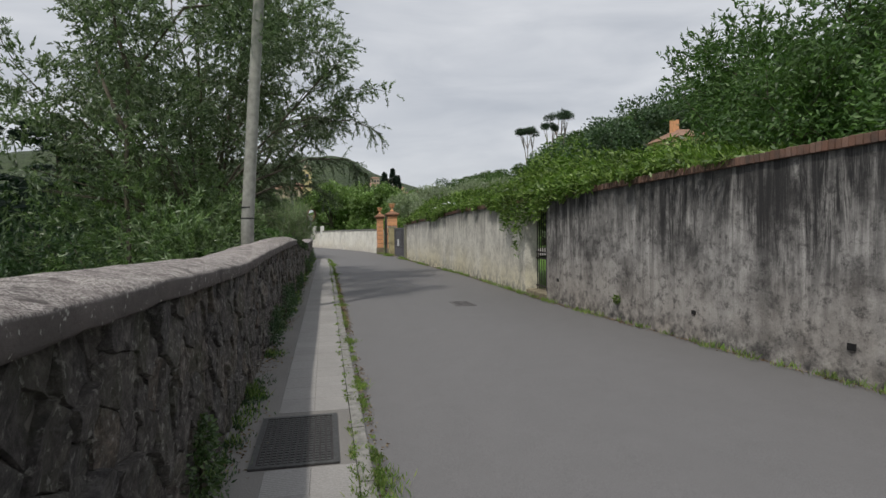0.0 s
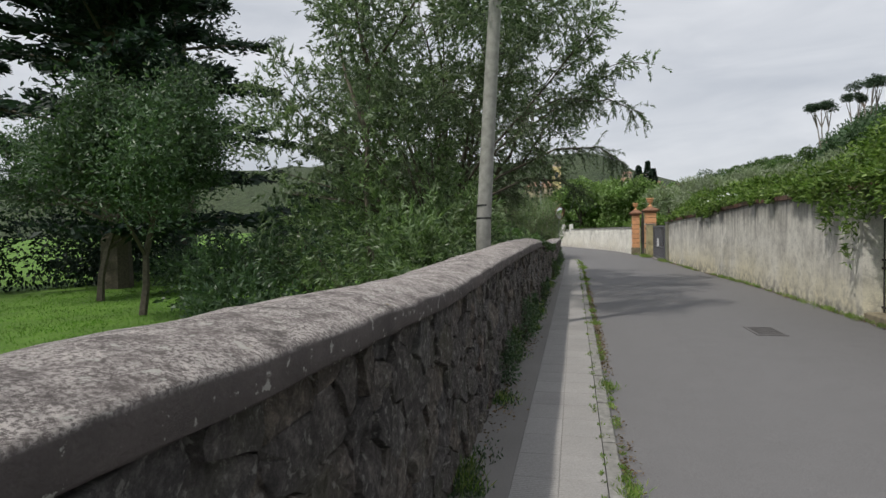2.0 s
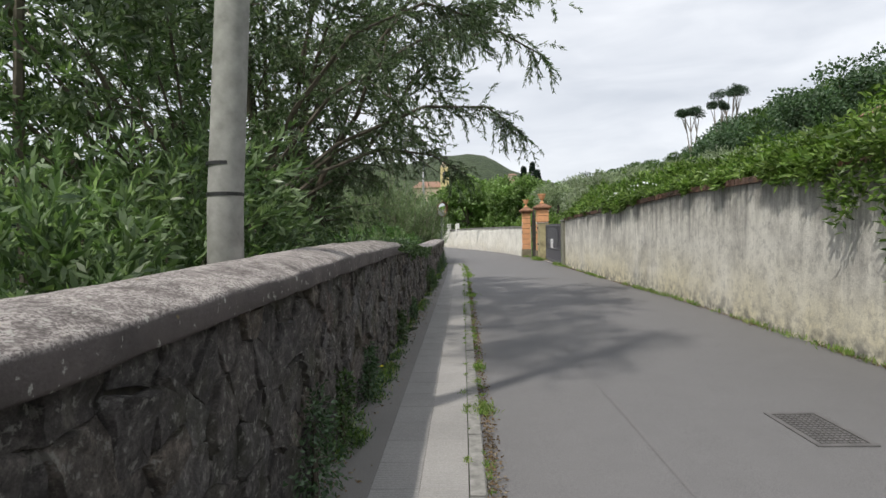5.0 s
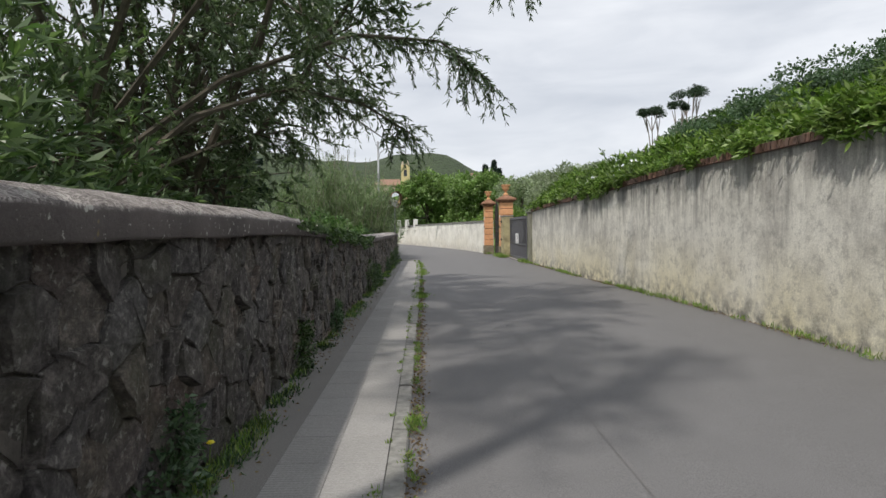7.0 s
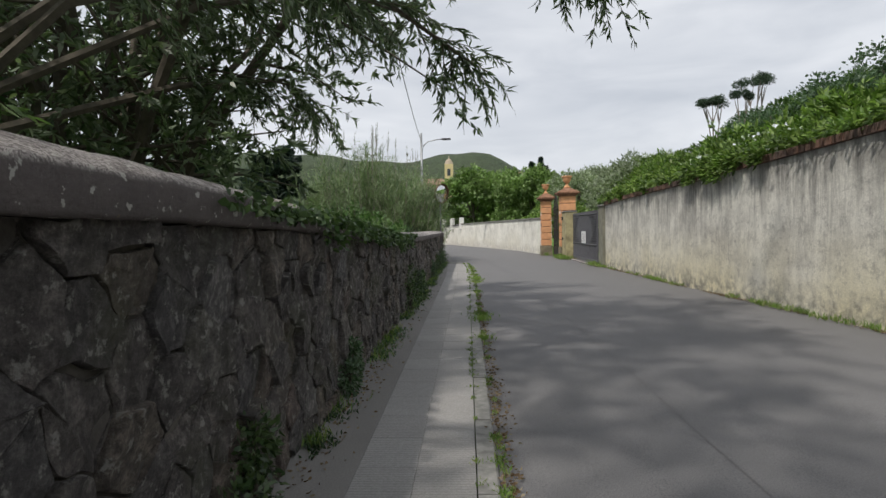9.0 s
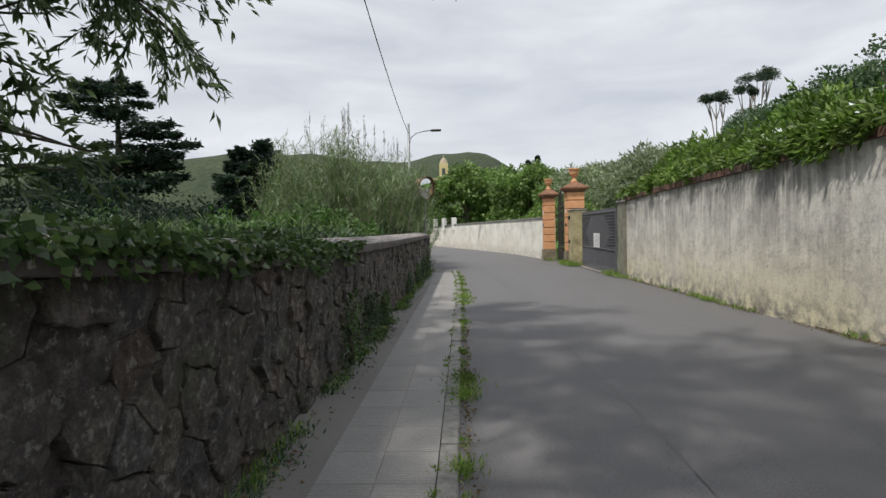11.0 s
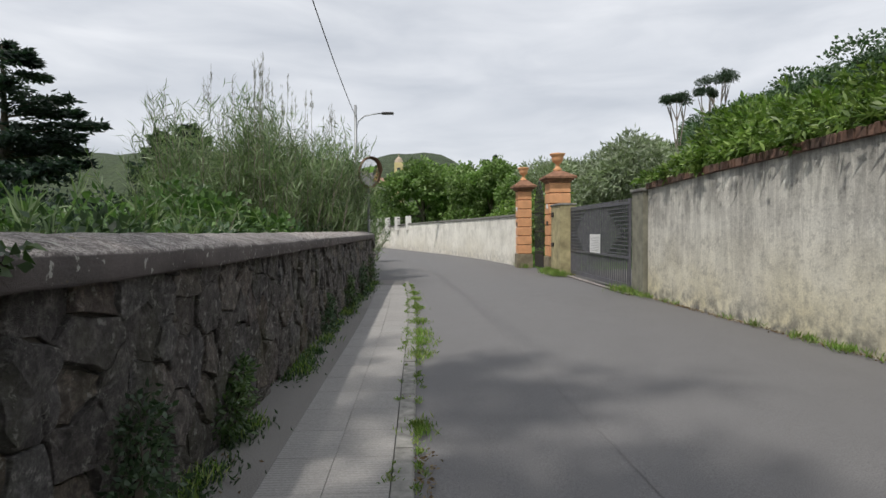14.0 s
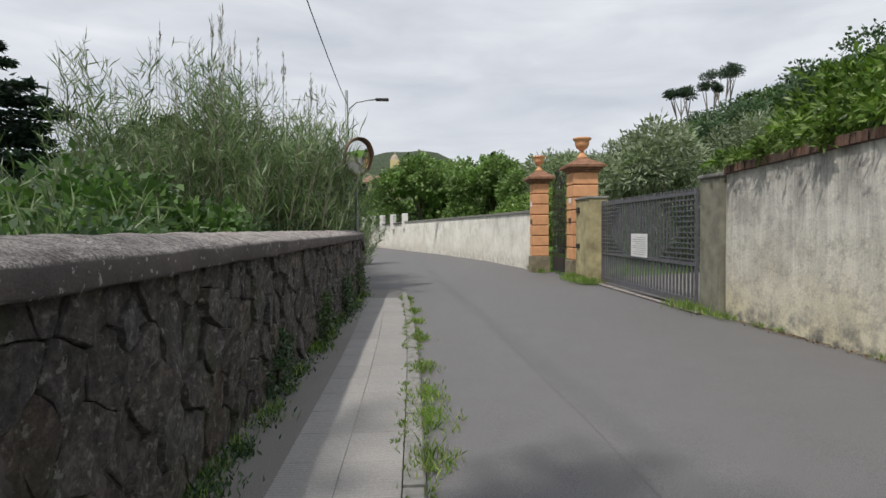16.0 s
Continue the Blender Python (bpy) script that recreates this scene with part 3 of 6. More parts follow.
for y, z, s_ in ((5.15, 0.36, 0.045), (7.4, 0.40, 0.035), (11.6, 0.5, 0.04)):
    Geo().box(rw(y) - 0.014, rw(y) + 0.02, y - s_, y + s_, z - s_ * 0.8, z + s_ * 0.8).done("weep_hole", M_BLACK, wall_a, "small dark weep hole")

# pedestrian gate 1, set back in the wall
gate_a = empty("garden_gate", (rw(12.8) + 0.28, 12.8, 0), "dark rusty iron bar gate in the garden wall", "iron gate")
for k in range(10):
    gx = 0.0
    gy = -0.62 + 0.138 * k
    Geo().tube([(gx, gy, 0.12), (gx, gy, 2.05)], 0.012, 6).done("bar", M_DARKIRON, gate_a)
for z in (0.2, 0.86, 1.0, 1.95):
    Geo().box(-0.015, 0.015, -0.68, 0.68, z, z + 0.035).done("rail", M_DARKIRON, gate_a)
step = Geo().box(rw(12.8) + 0.02, rw(12.8) + 0.6, G1A, G1B, -0.1, 0.13, 0.02).done("doorstep", M_PLINTH, None, "mossy stone step below the iron garden gate", "step", kind="structure")
Geo().box(rw(12.8) - 0.01, rw(12.8) + 0.35, G1A - 0.1, G1B + 0.1, 2.0, 2.19).done("lintel", M_DARKIRON, None, "dark lintel over the garden gate", "lintel", kind="structure")

# gate post, big iron gate, gate piers
gp = Geo().box(rw(30.9) - 0.06, rw(30.9) + 0.34, 30.62, 31.12, -0.1, 1.82)
post = gp.done("gate_post", M_POST, None, "grey-green rendered gate post at the wall's end", "gate post", kind="structure")
Geo().box(rw(30.9) - 0.09, rw(30.9) + 0.37, 30.6, 31.15, 1.82, 1.87, 0.01).done("post_cap", M_KERB, post)

GY0, GY1 = 31.16, 35.1
gate = empty("driveway_gate", (rw(33.3) + 0.05, (GY0 + GY1) / 2, 0), "grey painted iron driveway gate with vertical bars", "iron gate")
half = (GY1 - GY0) / 2


def gate_top(y):
    return 1.72


nb = 34
for k in range(nb + 1):
    y = -half + 2 * half * k / nb
    big = k in (0, nb)
    w2 = 0.02 if big else 0.0125
    Geo().box(-w2, w2, y - w2, y + w2, 0.07, gate_top(y)).done("bar", M_IRON, gate)
for z, h in ((0.07, 0.09), (0.62, 0.05), (1.62, 0.05)):
    Geo().box(-0.022, 0.022, -half, half, z, z + h).done("rail", M_IRON, gate)
for k in range(12):
    z = 0.70 + k * 0.077
    span = 0.42 + 0.75 * abs(k - 5.5) / 5.5
    for a, b2 in ((-half, -half + span), (half - span, half)):
        Geo().box(-0.03, -0.012, a, b2, z, z + 0.014).done("cross_bar", M_IRON, gate)
sheet = Geo().box(-0.045, -0.037, -0.36, 0.34, 0.64, 1.04).done("notice", M_WHITE, None, "white printed notice sheet fixed to the iron gate", "notice")
sheet.location = (gate.location.x, 33.1, 0.02)
for k in range(9):
    wdt = 0.55 if k % 3 else 0.4
    Geo().box(-0.0475, -0.0455, -0.30, -0.30 + wdt, 0.97 - k * 0.036, 0.978 - k * 0.036).done("printed_line", M_PRINT, sheet)
Geo().add([(rw(30) + 0.1, 30.5, 0.012), (22, 28, 0.3), (24, 40, 0.4), (rw(36), 36.2, 0.012)], [(0, 1, 2, 3)]).done("driveway", M_PAVE, None, "pale gravel driveway behind the iron gate", "driveway", kind="structure")
Geo().box(rw(33) - 0.12, rw(33) + 0.0, GY0 - 0.3, GY1, -0.02, 0.015).done("gate_threshold", M_COPING, None, "pale stone threshold strip below the driveway gate", "threshold", kind="structure")

low_wall = Geo().box(rw(35.6) - 0.1, rw(35.6) + 0.3, 35.15, 36.1, -0.1, 1.78).done("intercom_wall", M_OCHRE, None, "short ochre wall with mossy foot beside the gate pier", "wall", kind="structure")
Geo().box(rw(35.6) - 0.13, rw(35.6) + 0.33, 35.13, 36.12, 1.78, 1.83, 0.01).done("wall_cap", M_KERB, low_wall)
for z, h in ((0.72, 0.1), (1.5, 0.12)):
    Geo().box(rw(35.6) - 0.13, rw(35.6) - 0.09, 35.8, 36.0, z, z + h, 0.005).done("intercom_plate", M_BLACK, low_wall, "dark bronze plate")


def pier(x, y, s, h, us):
    p = empty("gate_pier", (x, y, 0), "orange rendered gate pier with grooves, moulded cap and urn", "gate pier", "gate piers")
    Geo().box(-s - 0.03, s + 0.03, -s - 0.03, s + 0.03, -0.1, 0.42, 0.01).done("plinth", M_PLINTH, p, "mossy brown stone plinth")
    z = 0.42
    bh = (h - 0.42) / 7
    for k in range(7):
        Geo().box(-s, s, -s, s, z + 0.012, z + bh - 0.012, 0.012).done("block", M_TERRA, p)
        z += bh
    Geo().box(-s + 0.03, s - 0.03, -s + 0.03, s - 0.03, 0.40, h).done("shaft", M_TERRA_DARK, p)
    g = Geo()
    zz = h
    for o, t_ in ((0.03, 0.05), (0.08, 0.05), (0.14, 0.07)):
        g.box(-s - o, s + o, -s - o, s + o, zz, zz + t_, 0.008)
        zz += t_
    g.add([(-s - 0.12, -s - 0.12, zz), (s + 0.12, -s - 0.12, zz), (s + 0.12, s + 0.12, zz), (-s - 0.12, s + 0.12, zz),
           (-0.1, -0.1, zz + 0.17), (0.1, -0.1, zz + 0.17), (0.1, 0.1, zz + 0.17), (-0.1, 0.1, zz + 0.17)],
          [(0, 1, 5, 4), (1, 2, 6, 5), (2, 3, 7, 6), (3, 0, 4, 7), (4, 5, 6, 7)])
    g.done("cap", M_TERRA_DARK, p, "dark weathered moulded cap")
    tag = Geo().box(-s - 0.012, -s + 0.002, -0.1, 0.08, 1.28, 1.4).done("plate", M_BLACK, p, "small dark bronze plate")
    tag2 = Geo().box(-s - 0.012, -s + 0.002, -0.09, 0.07, 1.75, 1.87).done("number_plate", M_WHITE, p, "small white plate")
    zz += 0.15
    shape = [(0.10, 0), (0.10, 0.05), (0.06, 0.08), (0.04, 0.13), (0.05, 0.16), (0.11, 0.20), (0.14, 0.27), (0.135, 0.31), (0.17, 0.34), (0.185, 0.37), (0.15, 0.38), (0.12, 0.33)]
    u = Geo().lathe(0, 0, [(r_ * us, zz + z_ * us * 1.1) for r_, z_ in shape], 16)
    u.done("urn", M_TERRA, p, "terracotta urn", smooth=True)
    return p


PIER_A = pier(3.66, 36.7, 0.29, 2.46, 1.2)
PIER_B = pier(3.06, 38.6, 0.21, 2.36, 1.0)

# ornate pedestrian gate between the piers
pg = empty("ornate_gate", (3.36, 37.7, 0), "ornate dark iron pedestrian gate between the piers", "iron gate")
for k in range(9):
    y = -0.52 + 0.13 * k
    top = 2.0 + 0.6 * (1 - abs(y) / 0.55)
    Geo().tube([(-0.03 * y, y, 0.06), (-0.03 * y, y, top)], 0.011, 6).done("bar", M_DARKIRON, pg)
for z in (0.1, 0.5, 1.1, 1.98):
    Geo().box(-0.015, 0.015, -0.56, 0.56, z, z + 0.03).done("rail", M_DARKIRON, pg)
for k in range(8):
    y = -0.455 + 0.13 * k
    Geo().tube([(0, y + 0.05 * math.cos(a / 8 * 2 * math.pi), 0.62 + 0.05 * math.sin(a / 8 * 2 * math.pi)) for a in range(9)], 0.006, 4).done("scroll", M_DARKIRON, pg)
    Geo().tube([(0, y + 0.05 * math.cos(a / 8 * 2 * math.pi), 1.62 + 0.05 * math.sin(a / 8 * 2 * math.pi)) for a in range(9)], 0.006, 4).done("scroll", M_DARKIRON, pg)
Geo().tube([(0, -0.58, 2.0), (0, -0.4, 2.3), (0, 0, 2.62), (0, 0.4, 2.3), (0, 0.58, 2.0)], 0.014, 6).done("arch", M_DARKIRON, pg)
Geo().box(-0.02, 0.02, -0.54, 0.54, 0.08, 0.44).done("kick_panel", M_DARKIRON, pg)


# far wall bending left, with a railing stretch at its end
def far_wall():
    v, f = [], []
    pts = []
    for k in range(len(FAR) - 1):
        for u in np.linspace(0, 1, 6)[:-1]:
            pts.append((FAR[k][0] * (1 - u) + FAR[k + 1][0] * u, FAR[k][1] * (1 - u) + FAR[k + 1][1] * u, FAR_TOP[k] * (1 - u) + FAR_TOP[k + 1] * u))
    for x, y, z in pts:
        for zz in (-0.1, 0.5, 1.0, z):
            v.append((x, y, zz))
        v += [(x + 0.3, y + 0.1, z), (x + 0.3, y + 0.1, -0.1)]
    f = [(j * 6 + i, j * 6 + i + 1, j * 6 + 7 + i, j * 6 + 6 + i) for j in range(len(pts) - 1) for i in range(5)]
    f += [(5, 4, 3, 2, 1, 0)]
    w_ = thing("wall_far", v, f, M_WALL_C, None, "cream rendered garden wall curving away to the left", "garden wall", kind="structure")
    g = Geo()
    cp = [(x, y, z) for x, y, z in pts]
    for a, b2 in zip(cp, cp[1:]):
        g.add([(a[0] - 0.05, a[1] - 0.02, a[2]), (b2[0] - 0.05, b2[1] - 0.02, b2[2]), (b2[0] + 0.35, b2[1] + 0.1, b2[2]), (a[0] + 0.35, a[1] + 0.1, a[2]),
               (a[0] - 0.05, a[1] - 0.02, a[2] + 0.06), (b2[0] - 0.05, b2[1] - 0.02, b2[2] + 0.06), (b2[0] + 0.35, b2[1] + 0.1, b2[2] + 0.06), (a[0] + 0.35, a[1] + 0.1, a[2] + 0.06)],
              [(0, 1, 5, 4), (4, 5, 6, 7), (3, 7, 6, 2), (0, 4, 7, 3), (1, 2, 6, 5)])
    g.done("wall_coping", M_KERB, w_)


far_wall()
rail_wall = empty("railing_wall", (0, 0, 0), "white square posts with iron railing on the far wall", "railing wall", kind="structure")
for k in range(5):
    u = k / 4
    px, py = FAR[4][0] * (1 - u) + FAR[3][0] * u - 0.4 + 0.4 * u, FAR[4][1] * (1 - u) + FAR[3][1] * u
    zt = FAR_TOP[4] if k < 4 else 1.45
    Geo().box(px - 0.14, px + 0.2, py - 0.14, py + 0.2, 1.2, 2.05, 0.01).done("rail_post", M_HOUSEWHITE, rail_wall)
    if k < 4:
        qx, qy = FAR[4][0] * (1 - u - 0.25) + FAR[3][0] * (u + 0.25) - 0.4 + 0.4 * (u + 0.25), FAR[4][1] * (1 - u - 0.25) + FAR[3][1] * (u + 0.25)
        g = Geo()
        for z in (1.5, 1.95):
            g.tube([(px, py, z), (qx, qy, z)], 0.02, 4)
        for j in range(1, 9):
            v_ = j / 9
            g.tube([(px + (qx - px) * v_, py + (qy - py) * v_, 1.35), (px + (qx - px) * v_, py + (qy - py) * v_, 1.95)], 0.012, 4)
        g.done("iron_railing", M_DARKIRON, rail_wall)


# ---- utility pole, mirror, lamp, cable ----
pole = empty("utility_pole", (-1.99, 11.45, -0.25), "leaning weathered concrete utility pole behind the stone wall", "utility pole")
Geo().tube([(0, 0, 0), (0.05, 0, 2.0), (0.2, 0, 4.2), (0.42, 0, 7.2), (0.55, 0, 9.0)], [0.125, 0.115, 0.105, 0.09, 0.08], 20).done("shaft", M_POLE, pole, smooth=True)
for z, tilt in ((2.28, 0.01), (2.08, -0.01)):
    c = 0.05 * z / 2
    Geo().tube([(c - 0.0, 0, z - 0.012), (c, 0, z + 0.012)], 0.119, 20).done("band", M_BLACK, pole, "black strap")
Geo().box(0.5, 0.62, -0.14, -0.06, 6.6, 6.95, 0.01).done("bracket", M_GALV, pole, "grey steel bracket")

mirror = empty("traffic_mirror", (-1.36, 34.1, 0), "round convex traffic mirror on a galvanised post", "traffic mirror")
Geo().tube([(0, 0, 0), (0, 0, 2.6)], 0.03, 12).done("post", M_GALV, mirror)
head = Geo()
rings = []
sides = 28
R = 0.31
for r_, d_ in ((0.0, 0.10), (0.10, 0.092), (0.20, 0.066), (0.27, 0.03), (R - 0.01, 0.008)):
    rings.append((r_, d_))
mv, mf = [], []
tilt_m = pose(0, -0.1, 2.5, 97, 0, 47).to_3x3()
for r_, d_ in rings:
    for i in range(sides):
        p = Vector((r_ * math.cos(2 * math.pi * i / sides), r_ * 1.08 * math.sin(2 * math.pi * i / sides), d_))
        mv.append(tilt_m @ p + Vector((0.05, -0.1, 2.5)))
mf = [(k * sides + i, k * sides + (i + 1) % sides, (k + 1) * sides + (i + 1) % sides, (k + 1) * sides + i) for k in range(len(rings) - 1) for i in range(sides)]
thing("mirror_face", mv, mf, M_MIRROR, mirror, "convex mirror glass", smooth=True)
hv = []
for r_, d_ in ((R, 0.0), (R + 0.022, 0.03), (R + 0.022, 0.0), (R, -0.05), (0.15, -0.09), (0.01, -0.09)):
    for i in range(sides):
        hood = 0.04 if (d_ == 0.03 and math.sin(2 * math.pi * i / sides) > 0.1) else 0.0
        p = Vector((r_ * math.cos(2 * math.pi * i / sides), r_ * 1.08 * math.sin(2 * math.pi * i / sides), d_ + hood))
        hv.append(tilt_m @ p + Vector((0.05, -0.1, 2.5)))
hf = [(k * sides + i, k * sides + (i + 1) % sides, (k + 1) * sides + (i + 1) % sides, (k + 1) * sides + i) for k in range(5) for i in range(sides)]
thing("mirror_housing", hv, hf, M_ORANGE, mirror, "faded brown hooded housing", smooth=True)

lamp = empty("street_lamp", (-3.06, 47.4, 0), "grey steel street lamp with a curved arm", "street lamp")
Geo().tube([(0, 0, -0.3), (0, 0, 3), (0, 0, 6.95)], [0.09, 0.075, 0.06], 12).done("post", M_GALV, lamp, smooth=True)
Geo().tube([(0.05, 0, 5.9), (0.12, 0, 6.2), (0.4, 0, 6.45), (0.9, 0, 6.55), (1.3, 0, 6.58)], 0.03, 8).done("arm", M_GALV, lamp, smooth=True)
Geo().box(1.2, 1.75, -0.12, 0.12, 6.52, 6.62, 0.03).done("lamp_head", M_DARKIRON, lamp, "dark flat lamp head")
cable = Geo()
cpts = []
A_, B_ = Vector((-3.0, 47.4, 6.3)), Vector((-1.62, 11.45, 8.2))
for k in range(25):
    u = k / 24
    p = A_.lerp(B_, u)
    p.z -= 0.9 * 4 * u * (1 - u)
    cpts.append(p)
cable.tube(cpts, 0.014, 5).done("overhead_cable", M_BLACK, None, "thin black overhead cable from the pole to the street lamp", "cable")


# ---- iron covers ----
def cover(name, x, y, wx, wy, zt, label, nx, ny, plate_m, iron_m):
    c = empty(name, (x, y, zt), label, "drain cover")
    Geo().box(-wx / 2, wx / 2, -wy / 2, wy / 2, -0.02, 0.004).done("plate", plate_m, c)
    g = Geo()
    for side_ in (-1, 1):
        g.box(side_ * (wx / 2 - 0.02) - 0.02, side_ * (wx / 2 - 0.02) + 0.02, -wy / 2, wy / 2, 0.003, 0.013)
        g.box(-wx / 2 + 0.04, wx / 2 - 0.04, side_ * (wy / 2 - 0.02) - 0.02, side_ * (wy / 2 - 0.02) + 0.02, 0.003, 0.013)
    g.done("frame", iron_m, c, "worn iron frame")
    g = Geo()
    for i in range(nx):
        for j in range(ny):
            px = -wx / 2 + 0.05 + (wx - 0.1) * (i + 0.5) / nx
            py = -wy / 2 + 0.05 + (wy - 0.1) * (j + 0.5) / ny
            d = min((wx - 0.1) / nx, (wy - 0.1) / ny) * 0.32
            g.box(px - d, px + d, py - d, py + d, 0.003, 0.011)
    g.done("studs", iron_m, c, "worn square studs", kind="stuff")
    return c


cover("inspection_cover", -0.77, 4.85, 0.60, 1.05, 0.004, "studded cast iron inspection cover in the footway", 12, 20, M_DARKIRON, M_MANHOLE)
cover("road_grate", 2.27, 12.05, 0.42, 0.72, 0.012, "square-holed iron drain grate in the asphalt", 8, 13, M_GRATE, M_SEAM)


# ---- plants ----
def tree(name, base, way, length, radius, depth, rng, label, leafm, per_tip, leaf_len, leaf_wid, spread=0.6, split=3, up=0.15,
         droop=0.3, cloud=0.35, bark=None, shrink=0.68, trunks=1, lean=0.35, least=0.006, group="", levels=1, keep=None):
    t = empty(name, base, label, name.replace("_", " "), group)
    limbs, tips = [], []
    for k in range(trunks):
        d = Vector(way) + (Vector((rng.normal() * lean, rng.normal() * lean, 0)) if trunks > 1 else Vector((0, 0, 0)))
        a, b = branching(rng, (rng.normal() * 0.15, rng.normal() * 0.15, 0), d, length * rng.uniform(0.8, 1.1), radius, depth, spread, split, up, shrink)
        limbs += a
        tips += b
    tubes(limbs, least).done("trunk", bark or M_WOODY, t, "brown limbs and branches")
    tp = np.array([list(p) for p, d, k in tips if k <= levels])
    td = np.array([list(d) for p, d, k in tips if k <= levels])
    P = np.repeat(tp, per_tip, 0) + rng.normal(size=(len(tp) * per_tip, 3)) * cloud * np.array([1, 1, 0.75])
    D = np.repeat(td, per_tip, 0) * 0.5 + rng.normal(size=P.shape) * 0.5 + np.array([0, 0, -droop])
    ok = P[:, 2] > 0.2
    if keep is not None:
        ok &= keep(P + np.array(base))
    leaves("crown", P[ok], D[ok], leaf_len, leaf_wid, leafm, rng, t, "leafy crown")
    return t


def clump_plant(name, balls, per, leafm, ln, wd, seed, label, category, kind="", droop=0.2, stems=True, group="", shell=0.45, keep=None):
    rng = np.random.default_rng(seed)
    P, D = clump_points(rng, balls, per, shell)
    D[:, 2] -= droop
    x, y = np.mean([b[0] for b in balls]), np.mean([b[1] for b in balls])
    zb = min(b[2] - b[5] for b in balls)
    if keep is not None:
        ok = keep(P)
        P, D = P[ok], D[ok]
    t = empty(name, (x, y, zb), label, category, group, kind)
    off = np.array([x, y, zb])
    leaves("foliage", P - off, D, ln, wd, leafm, rng, t)
    if stems:
        g = Geo()
        for b in balls:
            if b[2] > zb + 0.2:
                mid = (0.5 * (b[0] - x), 0.5 * (b[1] - y), (b[2] - zb) * 0.5)
                r_ = 0.03 * max(1.0, b[3])
                g.tube([(0.2 * (b[0] - x), 0.2 * (b[1] - y), 0), mid, (b[0] - x, b[1] - y, b[2] - zb)], [r_, r_ * 0.7, r_ * 0.3], 5, False)
        if g.v:
            g.done("branchwork", M_WOODY, t)
    return t


def over_lane(P):
    """Keeps leaves out of the walker's way."""
    return ~((P[:, 0] > -1.25) & (P[:, 0] < 1.6) & (P[:, 2] < 2.15)) & ~((P[:, 0] > -1.9) & (P[:, 2] < 1.5)) & (P[:, 0] < 2.2)


# the big willow behind the wall
def twig_leaves(rng, starts, ways, per, twig, sag=0.35, splay=0.8):
    """Leaves set along thin twigs: places and directions. starts and ways: arrays of n x 3."""
    n = len(starts)
    ways = ways / (np.linalg.norm(ways, axis=1, keepdims=True) + 1e-9)
    s_ = rng.uniform(0.08, 1.0, (n, per, 1))
    ln = (twig * rng.uniform(0.6, 1.3, n))[:, None, None]
    P = starts[:, None, :] + ways[:, None, :] * s_ * ln
    P[..., 2] -= (sag * (s_ * ln) ** 2)[..., 0]
    D = ways[:, None, :] * 0.9 + rng.normal(size=(n, per, 3)) * splay * 0.55
    D[..., 2] -= (sag * 1.6 * s_ * ln)[..., 0]
    return P.reshape(-1, 3), D.reshape(-1, 3)


def leafy_bush(name, balls, count, per, twig, leafm, ln, wd, seed, label, category, sag=0.5, keep=None, shell=0.35, rise=0.35, boughs=()):
    """A shrub whose leaves sit on arching twigs, with its stems."""
    rng = np.random.default_rng(seed)
    S, W = clump_points(rng, balls, count, shell)
    W[:, 2] += rise
    P, D = twig_leaves(rng, S, W, per, twig, sag)
    if keep is not None:
        ok = keep(P)
        P, D = P[ok], D[ok]
    x, y = np.mean([b[0] for b in balls]), np.mean([b[1] for b in balls])
    zb = min(b[2] - b[5] for b in balls)
    t = empty(name, (x, y, zb), label, category)
    leaves("foliage", P - np.array([x, y, zb]), D, ln, wd, leafm, rng, t, "arching leafy shoots")
    g = Geo()
    for b in balls:
        if b[2] > 4.95:
            continue
        foot = Vector((0.35 * (b[0] - x), 0.35 * (b[1] - y), 0))
        for _ in range(4):
            end = Vector((b[0] - x, b[1] - y, b[2] - zb)) + Vector(rng.normal(size=3)) * 0.45 * b[3]
            mid = foot.lerp(end, 0.5) + Vector((0, 0, 0.1))
            g.tube([foot, mid, end], [0.022, 0.015, 0.006], 4, False)
    for pts in boughs:
        Geo().tube([Vector(p) - Vector((x, y, zb)) for p in pts], [0.055 * (1 - 0.8 * k / (len(pts) - 1)) for k in range(len(pts))], 6).done("limb", M_WOODY, t)
    g.done("branchwork", M_WOODY, t, "thin brown stems", kind="stuff")
    return t


